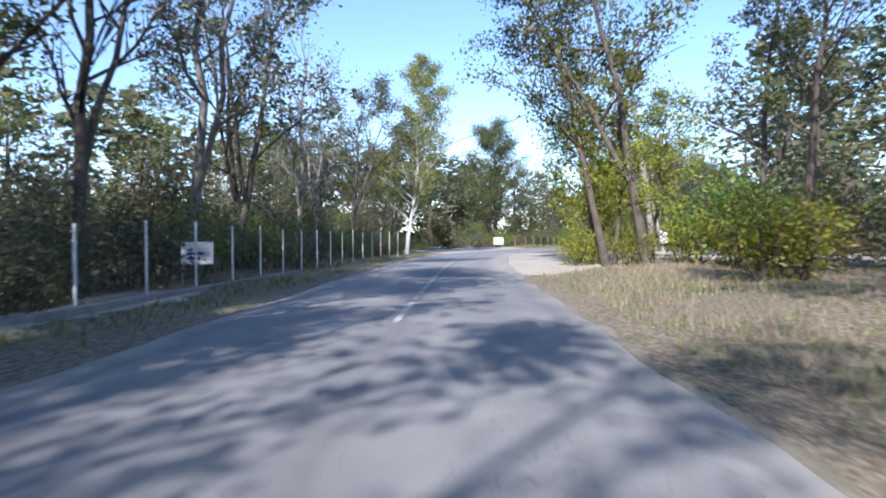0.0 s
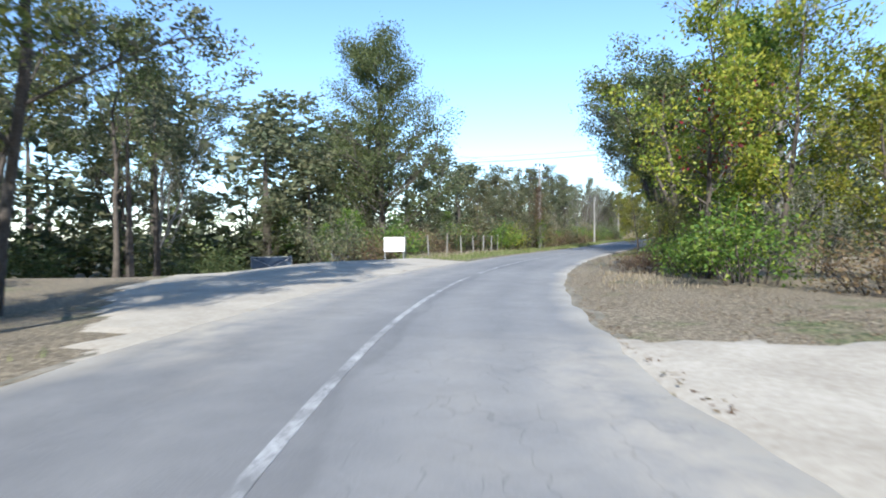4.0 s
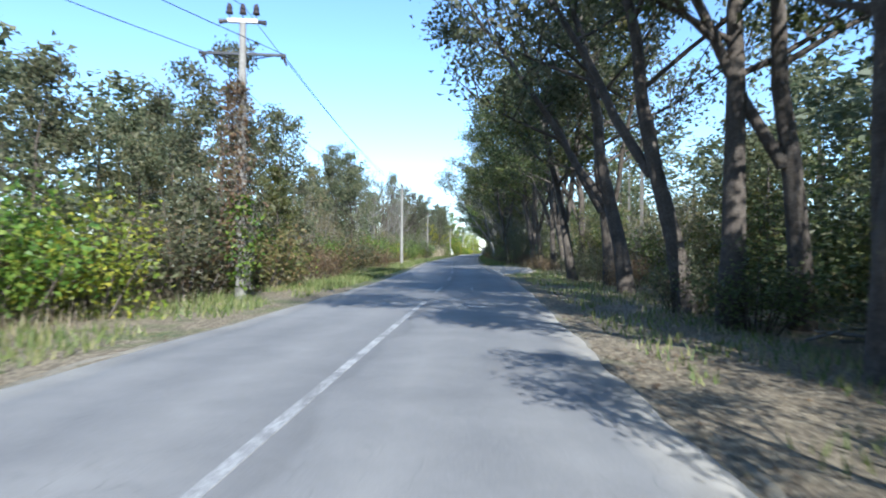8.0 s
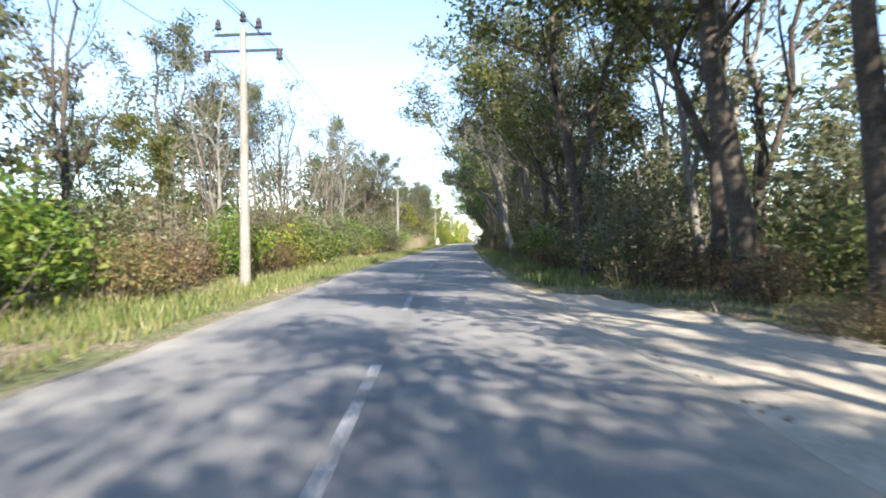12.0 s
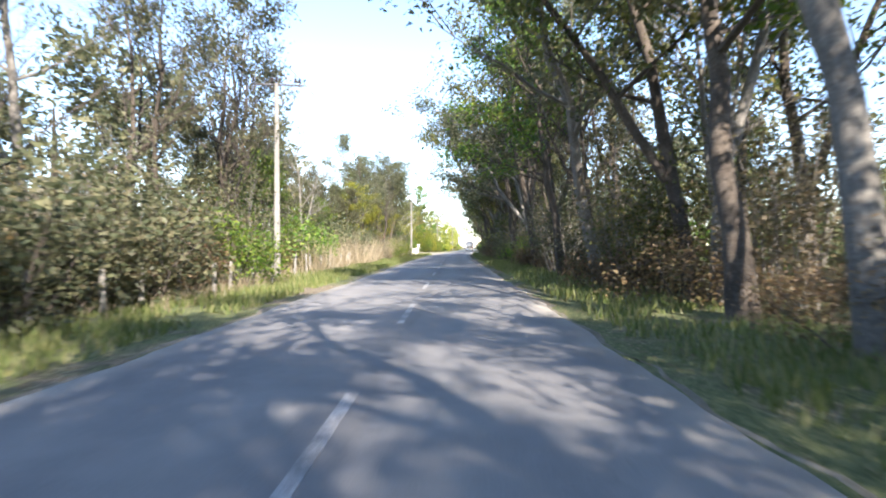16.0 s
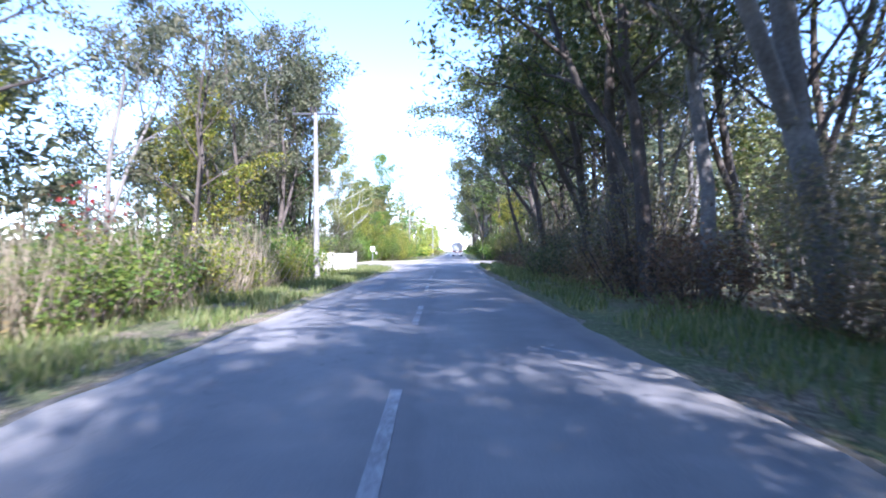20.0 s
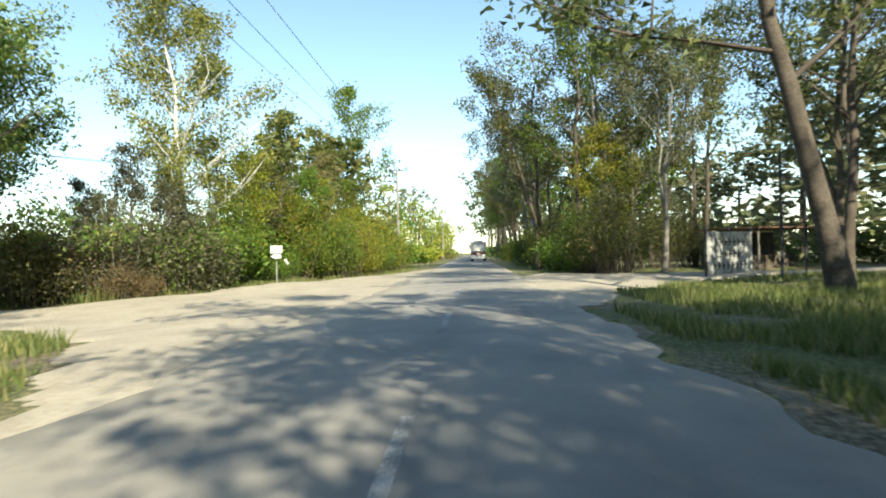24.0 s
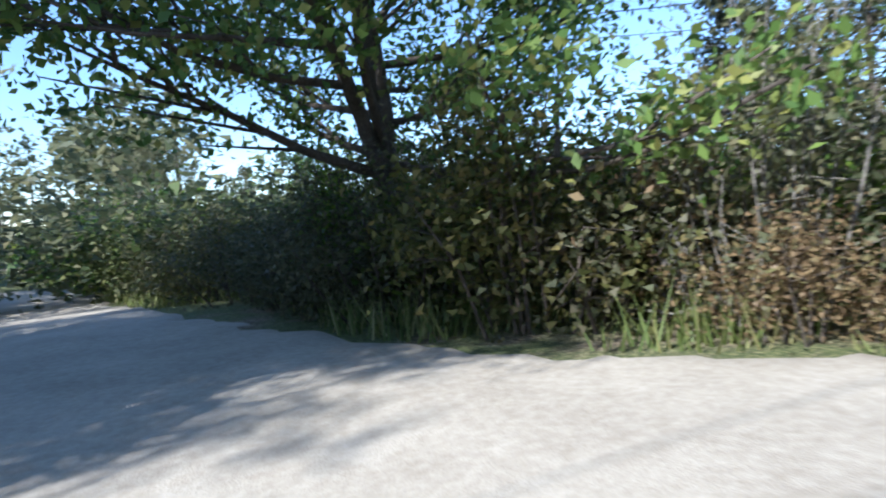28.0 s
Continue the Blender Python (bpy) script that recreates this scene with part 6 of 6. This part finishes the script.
def hatchback(x, y, turn):
    """A five-door hatchback, its nose along +y."""
    ob = thing("parked_car", pose(x, y, height(x, y) + 0.02, 0, 0, turn), "dark blue five-door hatchback parked on gravel", "car")

    def ring(yy, half, low, belt, roof, roof_half):
        side = [(half * 0.9, low), (half, low + 0.12), (half * 1.0, (low + belt) / 2), (half * 0.97, belt), (roof_half, roof), (roof_half * 0.6, roof + 0.03)]
        return [(a, yy, b) for a, b in side] + [(-a, yy, b) for a, b in side[::-1]]

    body = [ring(-2.13, 0.62, 0.42, 0.72, 0.78, 0.55), ring(-2.05, 0.8, 0.28, 0.8, 0.98, 0.68), ring(-1.75, 0.88, 0.24, 0.9, 1.02, 0.76), ring(-0.9, 0.9, 0.22, 0.92, 0.98, 0.8),
            ring(0.3, 0.9, 0.22, 0.9, 0.95, 0.8), ring(1.0, 0.9, 0.22, 0.88, 0.94, 0.74), ring(1.6, 0.87, 0.24, 0.8, 0.84, 0.66), ring(2.0, 0.8, 0.26, 0.64, 0.7, 0.58), ring(2.16, 0.6, 0.34, 0.52, 0.57, 0.4)]
    part("body", loft_bm(body), BLUE, ob)

    def cap(yy, half, z0, top, top_half):
        side = [(half, z0), (top_half, top), (top_half * 0.55, top + 0.03)]
        return [(a, yy, b) for a, b in side] + [(-a, yy, b) for a, b in side[::-1]]

    part("cabin_glass", loft_bm([cap(-1.9, 0.7, 0.93, 0.98, 0.62), cap(-1.5, 0.77, 0.93, 1.36, 0.6), cap(-0.6, 0.79, 0.92, 1.42, 0.62), cap(0.1, 0.78, 0.92, 1.38, 0.6), cap(1.15, 0.72, 0.9, 0.95, 0.6)]), DARK_GLASS, ob, "dark tinted windows")
    part("roof", loft_bm([cap(-1.75, 0.6, 1.34, 1.38, 0.56), cap(-1.2, 0.64, 1.38, 1.45, 0.58), cap(-0.5, 0.65, 1.4, 1.47, 0.58), cap(0.15, 0.62, 1.36, 1.42, 0.56)]), BLUE, ob)
    for s in (-1, 1):
        for yy in (-0.5, 0.15):
            part("door_pillar", cyl_bm((s * 0.8, yy, 0.92), (s * 0.64, yy - 0.05, 1.4), 0.03, sides=6), BLUE, ob)
        part("rear_pillar", cyl_bm((s * 0.78, -1.75, 0.95), (s * 0.62, -1.25, 1.4), 0.06, sides=6), BLUE, ob)
        part("tail_light", box_bm((s * 0.5 if s > 0 else -0.84, -2.08, 0.8), (0.84 if s > 0 else s * 0.5, -1.86, 0.98), 0.03), RED_LENS, ob, "red tail light")
        part("reflector", box_bm((s * 0.66 - 0.1, -2.12, 0.36), (s * 0.66 + 0.1, -2.04, 0.42), 0.01), RED_LENS, ob, "red bumper reflector")
        part("wing_mirror", box_bm((s * 0.95 - 0.09, 0.55, 0.93), (s * 0.95 + 0.09, 0.66, 1.06), 0.03), BLUE, ob)
        part("door_handle", box_bm((s * 0.895 - 0.015, -0.45, 0.8), (s * 0.895 + 0.015, -0.25, 0.83), 0.005), BLUE, ob)
    part("brake_light", box_bm((-0.14, -1.82, 1.375), (0.14, -1.76, 1.405)), RED_LENS, ob, "red high brake light")
    part("spoiler", box_bm((-0.56, -1.86, 1.36), (0.56, -1.6, 1.41), 0.02), BLUE, ob)
    part("number_plate", box_bm((-0.26, -2.135, 0.72), (0.26, -2.11, 0.83), 0.004), SIGN_WHITE, ob, "plain white plate")
    part("text_bar", box_bm((-0.2, -2.14, 0.75), (0.2, -2.1355, 0.8)), INK, ob, "dark bar of writing")
    part("bumper", box_bm((-0.78, -2.16, 0.24), (0.78, -1.98, 0.44), 0.05), RUBBER_MAT, ob, "black lower bumper")
    for s in (-1, 1):
        for yy in (-1.3, 1.32):
            wheel(ob, s * 0.79, yy, 0.32, 0.21, RIM)


hatchback(13.96, 44.32, 27)


def tipper(x, y, turn):
    """A four-axle tipper seen from behind; its nose points along +y."""
    ob = thing("tipper_truck", pose(x, y, 0.04, 0, 0, turn), "dusty white four-axle tipper truck driving ahead on the road", "truck")
    shell = [(-1.25, 3.15), (-1.25, 2.0), (-0.95, 1.62), (0.95, 1.62), (1.25, 2.0), (1.25, 3.15)]
    inner = [(-1.17, 3.16), (-1.17, 2.03), (-0.92, 1.7), (0.92, 1.7), (1.17, 2.03), (1.17, 3.16)]
    sections = [[(px, yy, z) for px, z in shell] + [(px, yy, z) for px, z in inner[::-1]] for yy in (0.12, 5.6)]
    part("tipper_body", loft_bm(sections), TRUCK_WHITE, ob, "dusty white steel tipping body")
    part("front_wall", prism_bm(shell, 5.5, 5.62), TRUCK_WHITE, ob)
    gate_ob = part("tailgate", prism_bm([(-1.24, 3.12), (-1.24, 2.02), (-0.96, 1.64), (0.96, 1.64), (1.24, 2.02), (1.24, 3.12)], 0.0, 0.12, 0.02), TRUCK_WHITE, ob, "white tailgate with a rounded trough outline")
    trough = [(-1.0, 2.9), (-1.02, 2.35), (-0.95, 2.05), (-0.7, 1.88), (0, 1.84), (0.7, 1.88), (0.95, 2.05), (1.02, 2.35), (1.0, 2.9)]
    verts, faces = [], []
    tube(verts, faces, [Vector((px, -0.02, z)) for px, z in trough], [0.028] * len(trough), 6)
    part("tailgate_rib", mesh_from("tailgate_rib", verts, faces, RUBBER_MAT), None, gate_ob)
    part("tailgate_rib", box_bm((-0.85, -0.04, 2.86), (0.85, 0.0, 2.91)), RUBBER_MAT, gate_ob)
    for s in (-1, 1):
        part("marking", box_bm((s * 0.86 - 0.06, -0.012, 2.45), (s * 0.86 + 0.06, -0.004, 2.8)), ORANGE_PAINT, gate_ob, "faded orange marking")
        part("hinge", box_bm((s * 1.2 - 0.08, -0.06, 3.1), (s * 1.2 + 0.08, 0.2, 3.28), 0.02), TRUCK_WHITE, ob)
        part("side_rail", box_bm((s * 1.25 - 0.05, 0.0, 3.08), (s * 1.25 + 0.05, 5.6, 3.2), 0.02), TRUCK_WHITE, ob)
        for k in range(7):
            part("body_rib", box_bm((s * 1.28 - 0.04, 0.5 + 0.75 * k, 1.9), (s * 1.28 + 0.04, 0.58 + 0.75 * k, 3.1)), TRUCK_WHITE, ob)
        part("chassis_rail", box_bm((s * 0.45 - 0.05, 0.1, 0.95), (s * 0.45 + 0.05, 7.6, 1.25)), RUBBER_MAT, ob, "black chassis rail")
        part("tail_light", box_bm((s * 1.0 - 0.2, -0.16, 1.15), (s * 1.0 + 0.2, -0.08, 1.3), 0.02), RED_LENS, ob, "red tail light")
        part("mudguard", box_bm((s * 0.98 - 0.26, -0.1, 0.45), (s * 0.98 + 0.26, -0.05, 1.1), 0.02), TRUCK_WHITE, ob, "dusty mud flap")
        part("air_tank", cyl_bm((s * 0.58, -0.02, 0.82), (s * 0.58, 0.35, 0.82), 0.13, sides=14), GREY_STEEL, ob, "grey air tank")
        part("bumper_arm", cyl_bm((s * 0.62, -0.1, 1.1), (s * 0.7, -0.12, 0.6), 0.05, sides=8), TRUCK_WHITE, ob)
        part("wing_mirror", box_bm((s * 1.45 - 0.12, 7.2, 2.2), (s * 1.45 + 0.12, 7.3, 2.8), 0.03), RUBBER_MAT, ob)
    part("rear_bumper", box_bm((-1.22, -0.2, 0.4), (1.22, -0.12, 0.72), 0.015), CHECKER, ob, "checker plate rear bumper")
    for k in range(22):
        part("tread_bar", box_bm((-1.15 + 0.105 * k, -0.208, 0.48), (-1.11 + 0.105 * k, -0.2005, 0.66)), TRUCK_WHITE, ob)
    part("reflector_strip", box_bm((-0.6, -0.17, 1.08), (0.6, -0.16, 1.12)), RED_LENS, ob, "red reflector strip")
    part("cross_beam", box_bm((-1.2, -0.12, 1.1), (1.2, 0.0, 1.34), 0.02), RUBBER_MAT, ob)
    part("number_plate", box_bm((-0.26, -0.145, 1.17), (0.26, -0.125, 1.29)), SIGN_WHITE, ob, "plain white plate")
    part("cab", prism_bm([(-1.25, 0.9), (1.25, 0.9), (1.25, 2.9), (1.05, 3.2), (-1.05, 3.2), (-1.25, 2.9)], 5.9, 7.9, 0.05), TRUCK_WHITE, ob, "white cab")
    part("wind_deflector", prism_bm([(-0.9, 3.2), (0.9, 3.2), (0.8, 3.5), (-0.8, 3.5)], 6.1, 7.4, 0.04), TRUCK_WHITE, ob)
    part("windscreen", box_bm((-1.1, 7.9, 1.9), (1.1, 7.92, 2.85)), DARK_GLASS, ob, "dark windscreen")
    for yy in (0.75, 2.1, 4.9, 6.7):
        for s in (-1, 1):
            wheel(ob, s * 1.0, yy, 0.52, 0.5 if yy < 3 else 0.32, GREY_STEEL)


tipper(centre(400) + 1.5, 400, -3.4)
